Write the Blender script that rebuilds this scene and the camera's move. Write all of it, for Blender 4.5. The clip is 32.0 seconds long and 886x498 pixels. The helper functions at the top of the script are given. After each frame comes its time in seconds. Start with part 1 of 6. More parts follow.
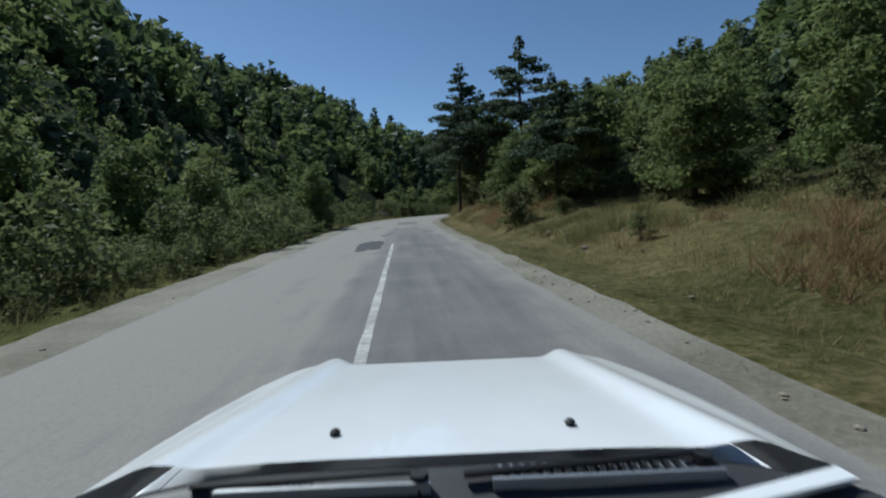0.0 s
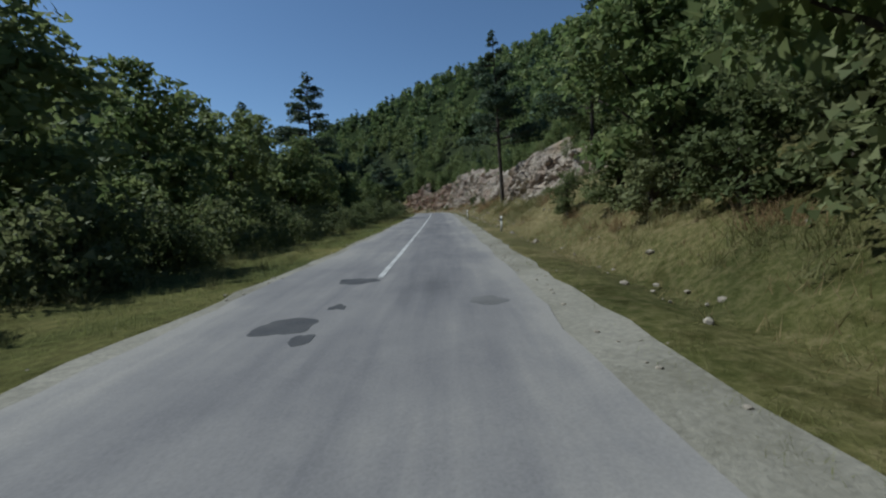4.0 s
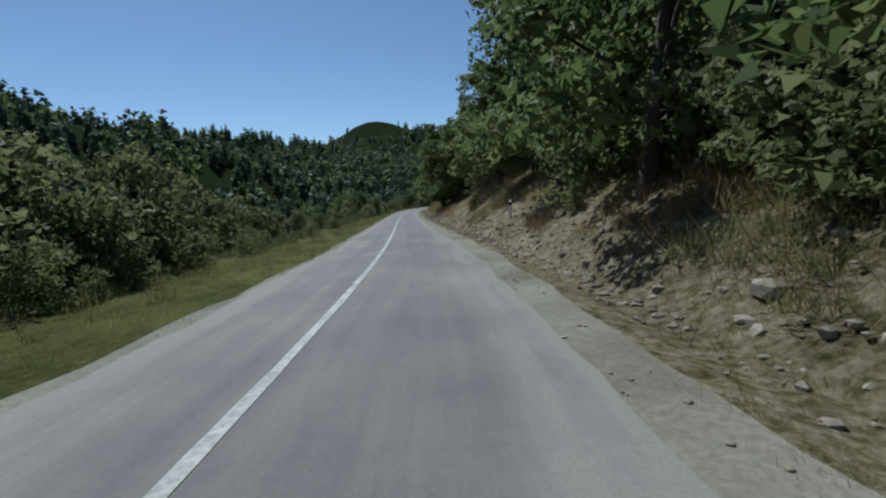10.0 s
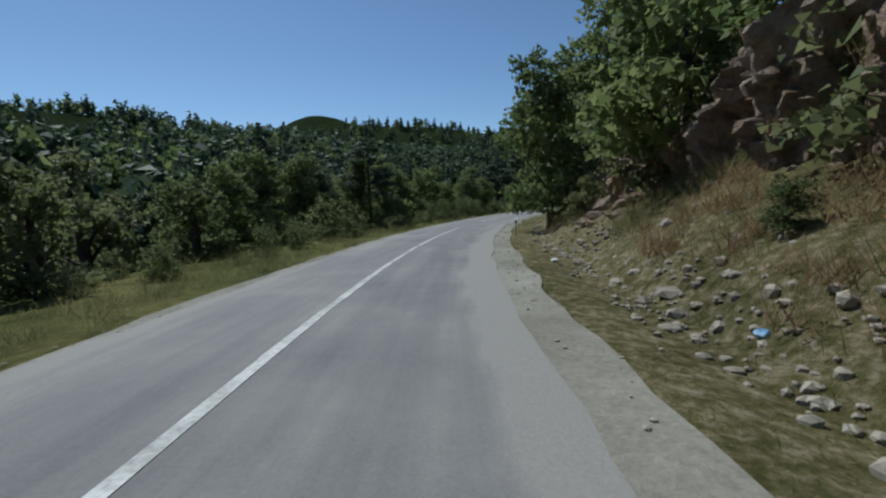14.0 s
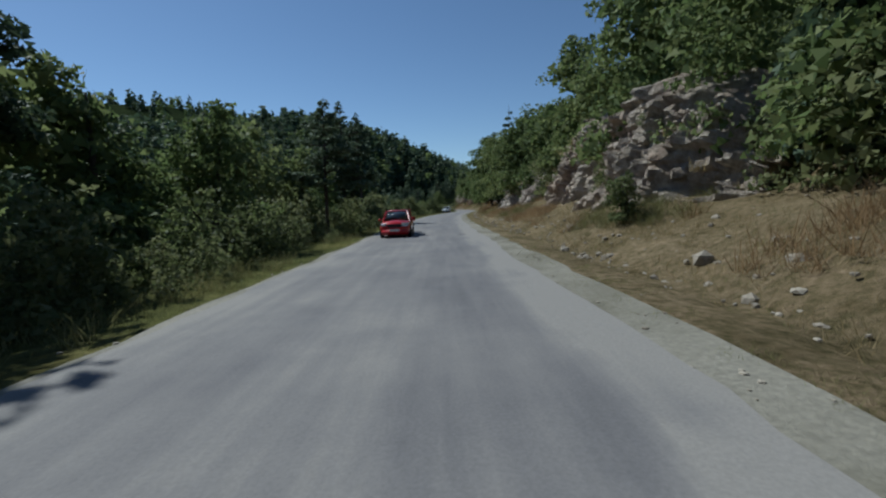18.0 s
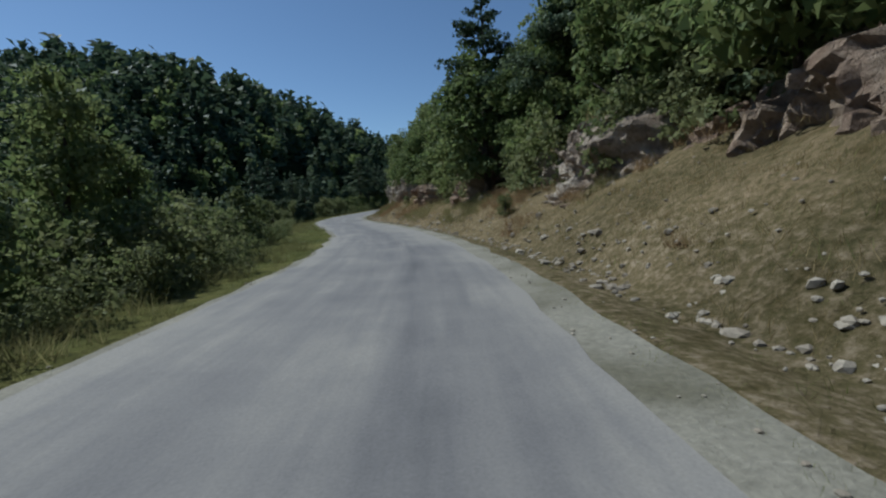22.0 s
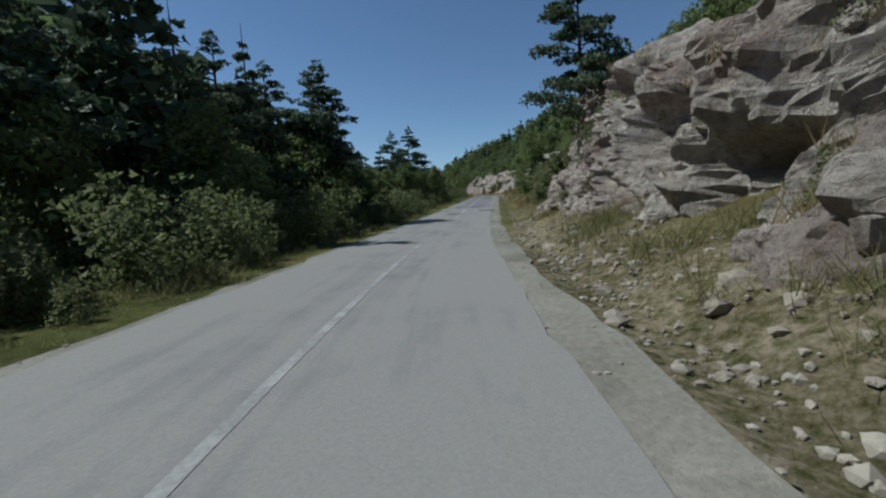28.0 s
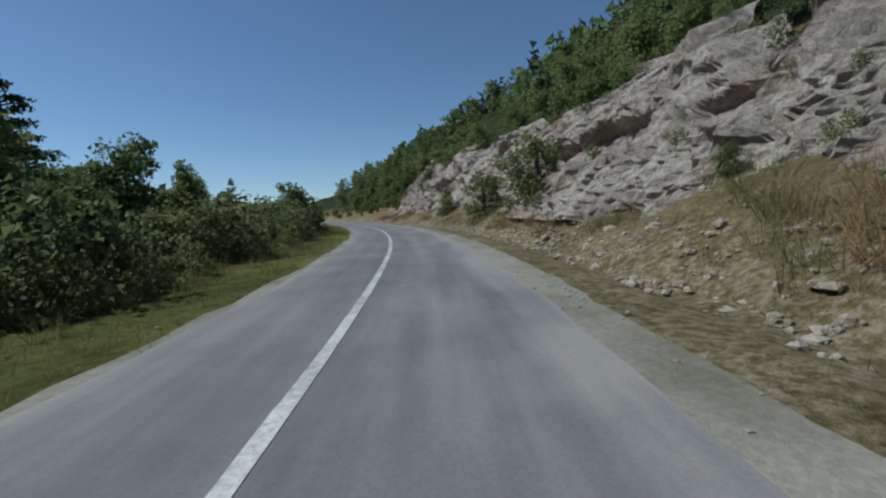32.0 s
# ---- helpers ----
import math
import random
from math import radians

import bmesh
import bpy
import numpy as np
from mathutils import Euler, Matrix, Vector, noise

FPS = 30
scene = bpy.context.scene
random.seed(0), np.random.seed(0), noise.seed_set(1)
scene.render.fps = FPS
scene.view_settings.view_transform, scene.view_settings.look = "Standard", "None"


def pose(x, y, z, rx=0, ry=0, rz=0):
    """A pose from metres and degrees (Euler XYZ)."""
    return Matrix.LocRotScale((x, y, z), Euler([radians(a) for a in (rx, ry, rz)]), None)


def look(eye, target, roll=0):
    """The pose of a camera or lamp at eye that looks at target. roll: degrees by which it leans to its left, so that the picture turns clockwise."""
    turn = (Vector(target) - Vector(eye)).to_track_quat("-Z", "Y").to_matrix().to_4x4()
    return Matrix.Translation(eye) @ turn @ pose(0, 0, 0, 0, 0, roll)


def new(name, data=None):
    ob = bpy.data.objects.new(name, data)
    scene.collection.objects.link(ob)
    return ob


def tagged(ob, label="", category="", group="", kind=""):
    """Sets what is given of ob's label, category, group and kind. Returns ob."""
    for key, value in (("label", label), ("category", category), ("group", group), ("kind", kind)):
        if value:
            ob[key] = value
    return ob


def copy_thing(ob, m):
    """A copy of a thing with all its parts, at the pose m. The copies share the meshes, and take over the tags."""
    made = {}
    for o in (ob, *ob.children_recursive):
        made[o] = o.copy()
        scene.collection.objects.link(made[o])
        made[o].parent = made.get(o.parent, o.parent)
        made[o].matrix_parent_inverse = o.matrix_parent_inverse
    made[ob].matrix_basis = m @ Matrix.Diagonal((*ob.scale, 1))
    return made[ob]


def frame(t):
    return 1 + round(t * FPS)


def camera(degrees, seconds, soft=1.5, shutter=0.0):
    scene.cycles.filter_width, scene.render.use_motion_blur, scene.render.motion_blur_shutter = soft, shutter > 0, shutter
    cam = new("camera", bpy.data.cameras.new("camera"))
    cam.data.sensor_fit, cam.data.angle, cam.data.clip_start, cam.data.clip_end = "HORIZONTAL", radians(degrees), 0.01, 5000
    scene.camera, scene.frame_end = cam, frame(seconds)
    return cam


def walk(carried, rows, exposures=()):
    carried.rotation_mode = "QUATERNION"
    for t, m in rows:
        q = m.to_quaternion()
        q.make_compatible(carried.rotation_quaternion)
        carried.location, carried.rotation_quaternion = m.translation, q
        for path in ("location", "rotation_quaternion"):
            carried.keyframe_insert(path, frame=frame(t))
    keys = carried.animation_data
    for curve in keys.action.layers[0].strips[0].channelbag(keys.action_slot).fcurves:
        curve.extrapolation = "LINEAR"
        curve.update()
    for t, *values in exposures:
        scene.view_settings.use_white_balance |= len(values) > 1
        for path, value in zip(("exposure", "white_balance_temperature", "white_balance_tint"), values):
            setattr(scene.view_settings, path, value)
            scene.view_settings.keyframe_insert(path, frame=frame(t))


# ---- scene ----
# ---------- the line of the road, by station (one unit = one second of driving) ----------
TURN = [(-4, 5.5), (0, 5.5), (1, 5.5), (1.5, 3.7), (2, -6.8), (2.5, -16.1), (3, -25.6), (3.5, -29.1), (4, -29.6), (4.5, -29.6),
        (5.7, -29.3), (6.5, -26.5), (7, -22.5), (7.5, -16.5), (8, -8.7), (8.5, 1), (9, 6.8), (9.5, 12.3), (10, 17.2), (10.5, 21.4),
        (11, 22), (12, 21), (12.5, 20.6), (13, 19.3), (13.5, 16.1), (14, 11.1), (14.5, 4.7), (15.2, -5), (16, -10), (16.5, -11),
        (17.5, -11.8), (19, -11.6), (19.5, -13.8), (20, -14.9), (20.5, -17), (21, -18.4), (22, -19), (22.5, -12), (23, -4),
        (23.5, 0), (24, -2.8), (24.5, -9.8), (25, -14.8), (25.5, -19.3), (26.5, -25), (27.5, -33), (28, -38.7), (28.5, -43.7),
        (29, -45.1), (30, -45.6), (31, -45.9), (31.5, -45.3), (32, -42), (32.7, -35), (33.6, -25), (35, -18), (42, -12)]
SPEED = [(-4, 30), (0, 34), (1, 32), (2, 29), (3, 34), (3.7, 37), (5.5, 37), (6.5, 34), (7.5, 30), (8.8, 30), (9.6, 34), (10.5, 37.5),
         (13.5, 37.5), (14.5, 35), (16.5, 37.5), (20, 37.5), (21, 35), (22, 31), (23.5, 31), (24.5, 33), (26, 36), (27.5, 34),
         (28.5, 37), (31, 37.5), (32, 34), (42, 32)]
SLOPE = [(-4, 0), (0, 0), (1, 0.1), (2, 0.2), (2.5, -0.3), (3, 0.2), (3.5, 0.7), (4, 1.1), (5, 1.7), (6, 1.2), (7, 0.5), (8, 0.3), (8.5, -0.9), (9, -1.6), (9.6, -2.1), (11, -1.9), (14, -0.9),
         (15, -0.6), (16.5, -0.5), (19, -0.4), (21, -0.6), (23, -0.2), (24, 0.2), (25, 0.5), (25.5, 0.8), (26.3, 1.5), (27, 0.8), (27.5, -0.3), (28, -0.5), (28.6, 1.1),
         (29.2, 2.3), (30, 2.5), (31, 2.0), (32, 1.2), (33, 0.8), (42, 1.4)]
ASIDE = [(-4, 0.4), (0, 0.45), (1, 1.1), (3.7, 1.4), (4.2, 1.55), (4.8, 1.5), (7, 1.15), (8.5, 1.4), (10, 1.8), (11, 1.3), (12, 1.45), (13, 1.7), (14, 2.15), (15, 1.6), (16.4, 0.95),
         (17, 0.88), (18, 0.95), (20, 1.4), (21, 2.15), (22, 1.5), (24, 1.5), (27.5, 1.2), (28, 1.95), (29, 1.1), (30, 1.1), (31, 1.6), (32, 1.3), (42, 1.2)]
SWAY = [(-4, -5.5), (0, -5.5), (0.5, -1.6), (1, 0.3), (1.4, 0), (42, 0)]
EYE_HEIGHT, TILT, LEAN = 1.6, -5.3, -2.5


def table(rows, q, soft=0.0):
    a = np.array(rows, float)
    if soft == 0.0:
        return np.interp(q, a[:, 0], a[:, 1])
    k = np.linspace(-1, 1, 9)
    return sum(np.interp(q + soft * e, a[:, 0], a[:, 1]) for e in k) / len(k)


STEP = 0.02
Q = np.arange(-3.0, 39.0, STEP)
HD = np.radians(table(TURN, Q, 0.35))
SP, SL = table(SPEED, Q, 0.5), np.radians(table(SLOPE, Q, 0.5))
PX, PY, PZ = np.cumsum(-np.sin(HD) * SP * STEP), np.cumsum(np.cos(HD) * SP * STEP), np.cumsum(np.sin(SL) * SP * STEP)
ZERO = int(round(3.0 / STEP))
PX, PY, PZ = PX - PX[ZERO], PY - PY[ZERO], PZ - PZ[ZERO]
DIST = np.cumsum(SP * STEP)
DIST -= DIST[ZERO]


def spot(q, w, z=0.0):
    """The point w metres right of the centre line at a station, z above the road."""
    h = np.interp(q, Q, HD)
    return np.interp(q, Q, PX) + np.cos(h) * w, np.interp(q, Q, PY) + np.sin(h) * w, np.interp(q, Q, PZ) + z


def heading(q):
    return float(np.interp(q, Q, HD))


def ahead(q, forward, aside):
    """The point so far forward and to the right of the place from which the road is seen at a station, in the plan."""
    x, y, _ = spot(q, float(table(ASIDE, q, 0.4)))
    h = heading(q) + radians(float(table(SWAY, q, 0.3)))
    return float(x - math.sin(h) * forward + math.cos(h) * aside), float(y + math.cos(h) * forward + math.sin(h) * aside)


def carried_pose(t):
    x, y, z = spot(t, float(table(ASIDE, t, 0.4)), EYE_HEIGHT)
    rate = (heading(t + 0.1) - heading(t - 0.1)) / 0.2
    yaw = heading(t) + radians(float(table(SWAY, t, 0.3)))
    climb = float(np.interp(t, Q, SL))
    turn = Matrix.Rotation(yaw, 4, "Z") @ Matrix.Rotation(radians(90 + TILT) + climb, 4, "X") @ Matrix.Rotation(radians(LEAN) - 0.06 * rate, 4, "Z")
    return Matrix.Translation((float(x), float(y), float(z))) @ turn


cam = camera(88.6, 32.0, soft=2.2, shutter=0.012)
walk(cam, [(k * 0.2, carried_pose(k * 0.2)) for k in range(161)], exposures=[(0, 0.07, 5640, 2), (32, 0.07, 5640, 2)])

# ---------- daylight ----------
SUN_HEADING, SUN_HEIGHT = 46.0, 51.0
world = bpy.data.worlds.new("sky")
scene.world = world
world.use_nodes = True
wt = world.node_tree
sky = wt.nodes.new("ShaderNodeTexSky")
sky.sky_type, sky.sun_disc = "NISHITA", False
sky.sun_elevation, sky.sun_rotation = radians(SUN_HEIGHT), radians(-SUN_HEADING)
sky.altitude, sky.air_density, sky.dust_density, sky.ozone_density = 900, 0.9, 0.3, 1.6
wt.nodes["Background"].inputs["Strength"].default_value = 0.078
wt.links.new(sky.outputs[0], wt.nodes["Background"].inputs["Color"])
sun = new("sun", bpy.data.lights.new("sun", "SUN"))
sun.data.energy, sun.data.angle, sun.data.color = 4.2, radians(0.6), (1.0, 0.95, 0.87)
sh, se = radians(SUN_HEADING), radians(SUN_HEIGHT)
sun.matrix_world = look((0, 0, 0), (math.sin(sh) * math.cos(se), -math.cos(sh) * math.cos(se), -math.sin(se)))


# ---------- materials ----------
def material(name, rough=0.9, metal=0.0):
    m = bpy.data.materials.new(name)
    m.use_nodes = True
    b = m.node_tree.nodes["Principled BSDF"]
    b.inputs["Roughness"].default_value, b.inputs["Metallic"].default_value = rough, metal
    b.inputs["Specular IOR Level"].default_value = 0.3
    return m, m.node_tree, b


def coords(nt, scale=(1, 1, 1)):
    g, mp = nt.nodes.new("ShaderNodeNewGeometry"), nt.nodes.new("ShaderNodeMapping")
    mp.inputs["Scale"].default_value = scale
    nt.links.new(g.outputs["Position"], mp.inputs["Vector"])
    return mp.outputs["Vector"]


def grain(nt, vec, scale, detail=5, rough=0.6):
    n = nt.nodes.new("ShaderNodeTexNoise")
    n.inputs["Scale"].default_value, n.inputs["Detail"].default_value, n.inputs["Roughness"].default_value = scale, detail, rough
    nt.links.new(vec, n.inputs["Vector"])
    return n.outputs["Fac"]


def ramp(nt, fac, stops):
    r = nt.nodes.new("ShaderNodeValToRGB")
    while len(r.color_ramp.elements) < len(stops):
        r.color_ramp.elements.new(0.5)
    for e, (p, c) in zip(r.color_ramp.elements, stops):
        e.position, e.color = p, (*c, 1)
    nt.links.new(fac, r.inputs["Fac"])
    return r.outputs["Color"]


def mix(nt, fac, a, b, kind="MIX"):
    m = nt.nodes.new("ShaderNodeMix")
    m.data_type, m.blend_type = "RGBA", kind
    for value, socket in ((fac, m.inputs[0]), (a, m.inputs[6]), (b, m.inputs[7])):
        if hasattr(value, "links"):
            nt.links.new(value, socket)
        else:
            socket.default_value = value if isinstance(value, (int, float)) else (*value, 1)
    return m.outputs[2]


def relief(nt, b, fac, strength, distance):
    n = nt.nodes.new("ShaderNodeBump")
    n.inputs["Strength"].default_value, n.inputs["Distance"].default_value = strength, distance
    nt.links.new(fac, n.inputs["Height"])
    nt.links.new(n.outputs[0], b.inputs["Normal"])


def surface(name, coarse, fine, rough=0.9, bump=0.4, depth=0.03, big=0.25, small=9.0, stretch=(1, 1, 1)):
    """A ground or stone surface: colour stops at a coarse scale, grain stops at a fine scale laid over them."""
    m, nt, b = material(name, rough)
    v = coords(nt, stretch)
    c = ramp(nt, grain(nt, v, big, 6), coarse)
    f = grain(nt, v, small, 6, 0.7)
    c = mix(nt, 1.0, c, ramp(nt, f, fine), "MULTIPLY")
    nt.links.new(c, b.inputs["Base Color"])
    relief(nt, b, f, bump, depth)
    return m


def attribute(nt, name):
    a = nt.nodes.new("ShaderNodeAttribute")
    a.attribute_name = name
    return a.outputs["Fac"]


def road_material():
    """Asphalt with old, new and dusty stretches, streaked along the way of driving."""
    m, nt, b = material("worn_asphalt", 0.85)
    v = coords(nt)
    xyz = nt.nodes.new("ShaderNodeCombineXYZ")
    for k, (name, scale) in enumerate((("across", 1.0), ("along", 0.07))):
        s = nt.nodes.new("ShaderNodeMath")
        s.operation = "MULTIPLY"
        s.inputs[1].default_value = scale
        nt.links.new(attribute(nt, name), s.inputs[0])
        nt.links.new(s.outputs[0], xyz.inputs[k])
    streak, blotch, fine = grain(nt, xyz.outputs[0], 2.2, 5, 0.6), grain(nt, v, 0.45, 6, 0.65), grain(nt, v, 32, 4, 0.7)
    total = attribute(nt, "tone")
    for fac, amount in ((streak, 0.75), (blotch, 0.75)):
        a = nt.nodes.new("ShaderNodeMath")
        a.operation = "MULTIPLY_ADD"
        nt.links.new(fac, a.inputs[0])
        a.inputs[1].default_value = amount
        nt.links.new(total, a.inputs[2])
        total = a.outputs[0]
    c = ramp(nt, total, [(0.35, (0.098, 0.095, 0.099)), (0.6, (0.146, 0.14, 0.142)), (0.8, (0.188, 0.179, 0.174)), (1.0, (0.245, 0.23, 0.212))])
    c = mix(nt, 1.0, c, ramp(nt, fine, [(0.3, (0.8, 0.8, 0.8)), (0.7, (1.03, 1.03, 1.03))]), "MULTIPLY")
    nt.links.new(c, b.inputs["Base Color"])
    relief(nt, b, fine, 0.25, 0.01)
    return m


ASPHALT = road_material()
TAR = surface("fresh_tar", [(0.35, (0.045, 0.045, 0.05)), (0.65, (0.075, 0.074, 0.075))], [(0.3, (0.7, 0.7, 0.7)), (0.7, (1, 1, 1))], 0.8, 0.4, 0.01, 1.5, 25)
WORN = surface("old_patch_asphalt", [(0.35, (0.11, 0.106, 0.104)), (0.65, (0.148, 0.143, 0.138))], [(0.3, (0.8, 0.8, 0.8)), (0.7, (1, 1, 1))], 0.85, 0.3, 0.01, 0.8, 25)
PALE = surface("dusty_asphalt", [(0.35, (0.2, 0.19, 0.172)), (0.65, (0.25, 0.238, 0.215))], [(0.3, (0.85, 0.85, 0.85)), (0.7, (1, 1, 1))], 0.9, 0.2, 0.01, 0.5, 25)
LINE = surface("faded_road_paint", [(0.35, (0.3, 0.295, 0.28)), (0.6, (0.52, 0.51, 0.49))], [(0.35, (0.6, 0.6, 0.6)), (0.6, (1, 1, 1))], 0.7, 0.2, 0.01, 1.2, 14)
FAINT = surface("worn_off_road_paint", [(0.4, (0.25, 0.244, 0.232)), (0.65, (0.37, 0.36, 0.345))], [(0.35, (0.7, 0.7, 0.7)), (0.6, (1, 1, 1))], 0.8, 0.2, 0.01, 2.0, 14)
GRAVEL = surface("gravel_dust", [(0.3, (0.13, 0.12, 0.085)), (0.5, (0.22, 0.205, 0.165)), (0.72, (0.29, 0.27, 0.225))],
                 [(0.35, (0.74, 0.74, 0.74)), (0.65, (1.08, 1.08, 1.08))], 0.95, 0.6, 0.04, 0.4, 12)
def rock_material(name, coarse, bed):
    """Fractured stone: coarse tones, rusty and grey weathering, and cracks between blocks."""
    m, nt, b = material(name, 0.92)
    v = coords(nt, (1, 1, bed))
    warp = nt.nodes.new("ShaderNodeTexNoise")
    warp.inputs["Scale"].default_value, warp.inputs["Detail"].default_value = 0.8, 4
    nt.links.new(v, warp.inputs["Vector"])
    shift = mix(nt, 1.0, v, mix(nt, 1.0, warp.outputs["Color"], (1.5, 1.5, 1.5), "MULTIPLY"), "ADD")
    c = ramp(nt, grain(nt, v, 0.3, 6), coarse)
    f = grain(nt, v, 4.0, 8, 0.75)
    c = mix(nt, 1.0, c, ramp(nt, f, [(0.32, (0.5, 0.47, 0.44)), (0.5, (0.95, 0.94, 0.92)), (0.66, (1.2, 1.2, 1.18))]), "MULTIPLY")
    rough = nt.nodes.new("ShaderNodeMath")
    rough.operation = "MULTIPLY_ADD"
    nt.links.new(grain(nt, v, 13.0, 6, 0.75), rough.inputs[0])
    rough.inputs[1].default_value = 0.5
    nt.links.new(f, rough.inputs[2])
    height = rough.outputs[0]
    for scale, wide in ((0.9, 0.04), (2.3, 0.04)):
        k = nt.nodes.new("ShaderNodeTexVoronoi")
        k.feature = "DISTANCE_TO_EDGE"
        k.inputs["Scale"].default_value = scale
        nt.links.new(shift, k.inputs["Vector"])
        r = nt.nodes.new("ShaderNodeMapRange")
        r.inputs["From Max"].default_value = wide
        nt.links.new(k.outputs["Distance"], r.inputs["Value"])
        a = nt.nodes.new("ShaderNodeMath")
        a.operation = "MULTIPLY_ADD"
        nt.links.new(r.outputs[0], a.inputs[0])
        a.inputs[1].default_value = 0.16
        nt.links.new(height, a.inputs[2])
        height = a.outputs[0]
        tone = nt.nodes.new("ShaderNodeTexVoronoi")
        tone.inputs["Scale"].default_value = scale
        nt.links.new(shift, tone.inputs["Vector"])
        c = mix(nt, 1.0, c, ramp(nt, tone.outputs["Color"], [(0.1, (0.82, 0.8, 0.79)), (0.9, (1.1, 1.09, 1.07))]), "MULTIPLY")
    nt.links.new(c, b.inputs["Base Color"])
    relief(nt, b, height, 1.0, 0.2)
    return m


ROCK = rock_material("grey_pink_rock", [(0.3, (0.29, 0.2, 0.15)), (0.45, (0.42, 0.35, 0.29)), (0.57, (0.47, 0.425, 0.37)), (0.72, (0.46, 0.36, 0.25))], 0.8)
PALE_ROCK = rock_material("pale_limestone", [(0.3, (0.3, 0.22, 0.185)), (0.45, (0.42, 0.37, 0.335)), (0.6, (0.475, 0.44, 0.4)), (0.75, (0.45, 0.355, 0.265))], 1.0)
RED_ROCK = rock_material("reddish_brown_rock", [(0.3, (0.22, 0.13, 0.09)), (0.45, (0.33, 0.23, 0.17)), (0.57, (0.4, 0.325, 0.26)), (0.72, (0.39, 0.26, 0.16))], 0.8)
STONE = surface("broken_stone", [(0.3, (0.2, 0.165, 0.125)), (0.6, (0.35, 0.31, 0.25))], [(0.3, (0.6, 0.6, 0.6)), (0.6, (1, 1, 1))], 0.92, 0.5, 0.03, 0.7, 8)
BARK = surface("grey_bark", [(0.3, (0.06, 0.045, 0.035)), (0.7, (0.14, 0.115, 0.095))], [(0.3, (0.5, 0.5, 0.5)), (0.7, (1, 1, 1))], 0.95, 0.7, 0.03, 2, 12, (1, 1, 0.3))


def ground_material(name):
    m, nt, b = material(name, 1.0)
    b.inputs["Specular IOR Level"].default_value = 0.05
    v = coords(nt)
    big, small = grain(nt, v, 0.22, 5), grain(nt, v, 5.0, 7, 0.75)
    green = ramp(nt, big, [(0.3, (0.066, 0.078, 0.0264)), (0.5, (0.12, 0.126, 0.042)), (0.7, (0.186, 0.168, 0.066))])
    dry = ramp(nt, big, [(0.3, (0.13, 0.103, 0.06)), (0.5, (0.195, 0.15, 0.092)), (0.7, (0.255, 0.198, 0.13))])
    bare = ramp(nt, big, [(0.3, (0.2, 0.163, 0.112)), (0.5, (0.275, 0.231, 0.169)), (0.7, (0.375, 0.325, 0.244))])
    red = ramp(nt, big, [(0.3, (0.264, 0.123, 0.0726)), (0.7, (0.396, 0.215, 0.132))])
    def soft(name, lo, hi):
        a = nt.nodes.new("ShaderNodeMath")
        a.operation = "MULTIPLY_ADD"
        nt.links.new(small, a.inputs[0])
        a.inputs[1].default_value = 0.9
        nt.links.new(attribute(nt, name), a.inputs[2])
        r = nt.nodes.new("ShaderNodeMapRange")
        r.inputs["From Min"].default_value, r.inputs["From Max"].default_value = lo, hi
        nt.links.new(a.outputs[0], r.inputs["Value"])
        return r.outputs[0]
    c = mix(nt, soft("dry", 0.75, 1.15), green, dry)
    c = mix(nt, soft("bare", 0.85, 1.05), c, bare)
    c = mix(nt, soft("red", 0.75, 1.0), c, red)
    # under the trees the colour is darkened to stand in for their shade
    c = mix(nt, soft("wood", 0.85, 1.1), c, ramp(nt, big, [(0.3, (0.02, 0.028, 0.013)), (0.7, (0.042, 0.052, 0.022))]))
    c = mix(nt, 1.0, c, ramp(nt, grain(nt, v, 1.1, 5, 0.65), [(0.32, (0.62, 0.6, 0.5)), (0.48, (0.95, 0.94, 0.9)), (0.68, (1.12, 1.08, 1.05))]), "MULTIPLY")
    c = mix(nt, 1.0, c, ramp(nt, small, [(0.3, (0.42, 0.42, 0.42)), (0.62, (1.08, 1.08, 1.08))]), "MULTIPLY")
    nt.links.new(c, b.inputs["Base Color"])
    relief(nt, b, small, 0.9, 0.15)
    return m


GROUND = ground_material("grass_and_earth")


def leaf_material(name, dark, mid, light, gloss=0.65, through_light=0.48):
    m, nt, b = material(name, gloss)
    b.inputs["Specular IOR Level"].default_value = 0.15
    g = nt.nodes.new("ShaderNodeNewGeometry")
    info = nt.nodes.new("ShaderNodeObjectInfo")
    v = coords(nt)
    a = nt.nodes.new("ShaderNodeMath")
    a.operation = "MULTIPLY_ADD"
    nt.links.new(g.outputs["Random Per Island"], a.inputs[0])
    a.inputs[1].default_value = 0.45
    s = nt.nodes.new("ShaderNodeMath")
    s.operation = "MULTIPLY_ADD"
    nt.links.new(info.outputs["Random"], s.inputs[0])
    s.inputs[1].default_value = 0.3
    nt.links.new(grain(nt, v, 0.09, 3), s.inputs[2])
    nt.links.new(s.outputs[0], a.inputs[2])
    c = ramp(nt, a.outputs[0], [(0.3, dark), (0.75, mid), (1.0, light)])
    nt.links.new(c, b.inputs["Base Color"])
    t = nt.nodes.new("ShaderNodeBsdfTranslucent")
    nt.links.new(c, t.inputs["Color"])
    x = nt.nodes.new("ShaderNodeMixShader")
    x.inputs[0].default_value = through_light
    out = nt.nodes["Material Output"]
    nt.links.new(b.outputs[0], x.inputs[1])
    nt.links.new(t.outputs[0], x.inputs[2])
    nt.links.new(x.outputs[0], out.inputs["Surface"])
    return m


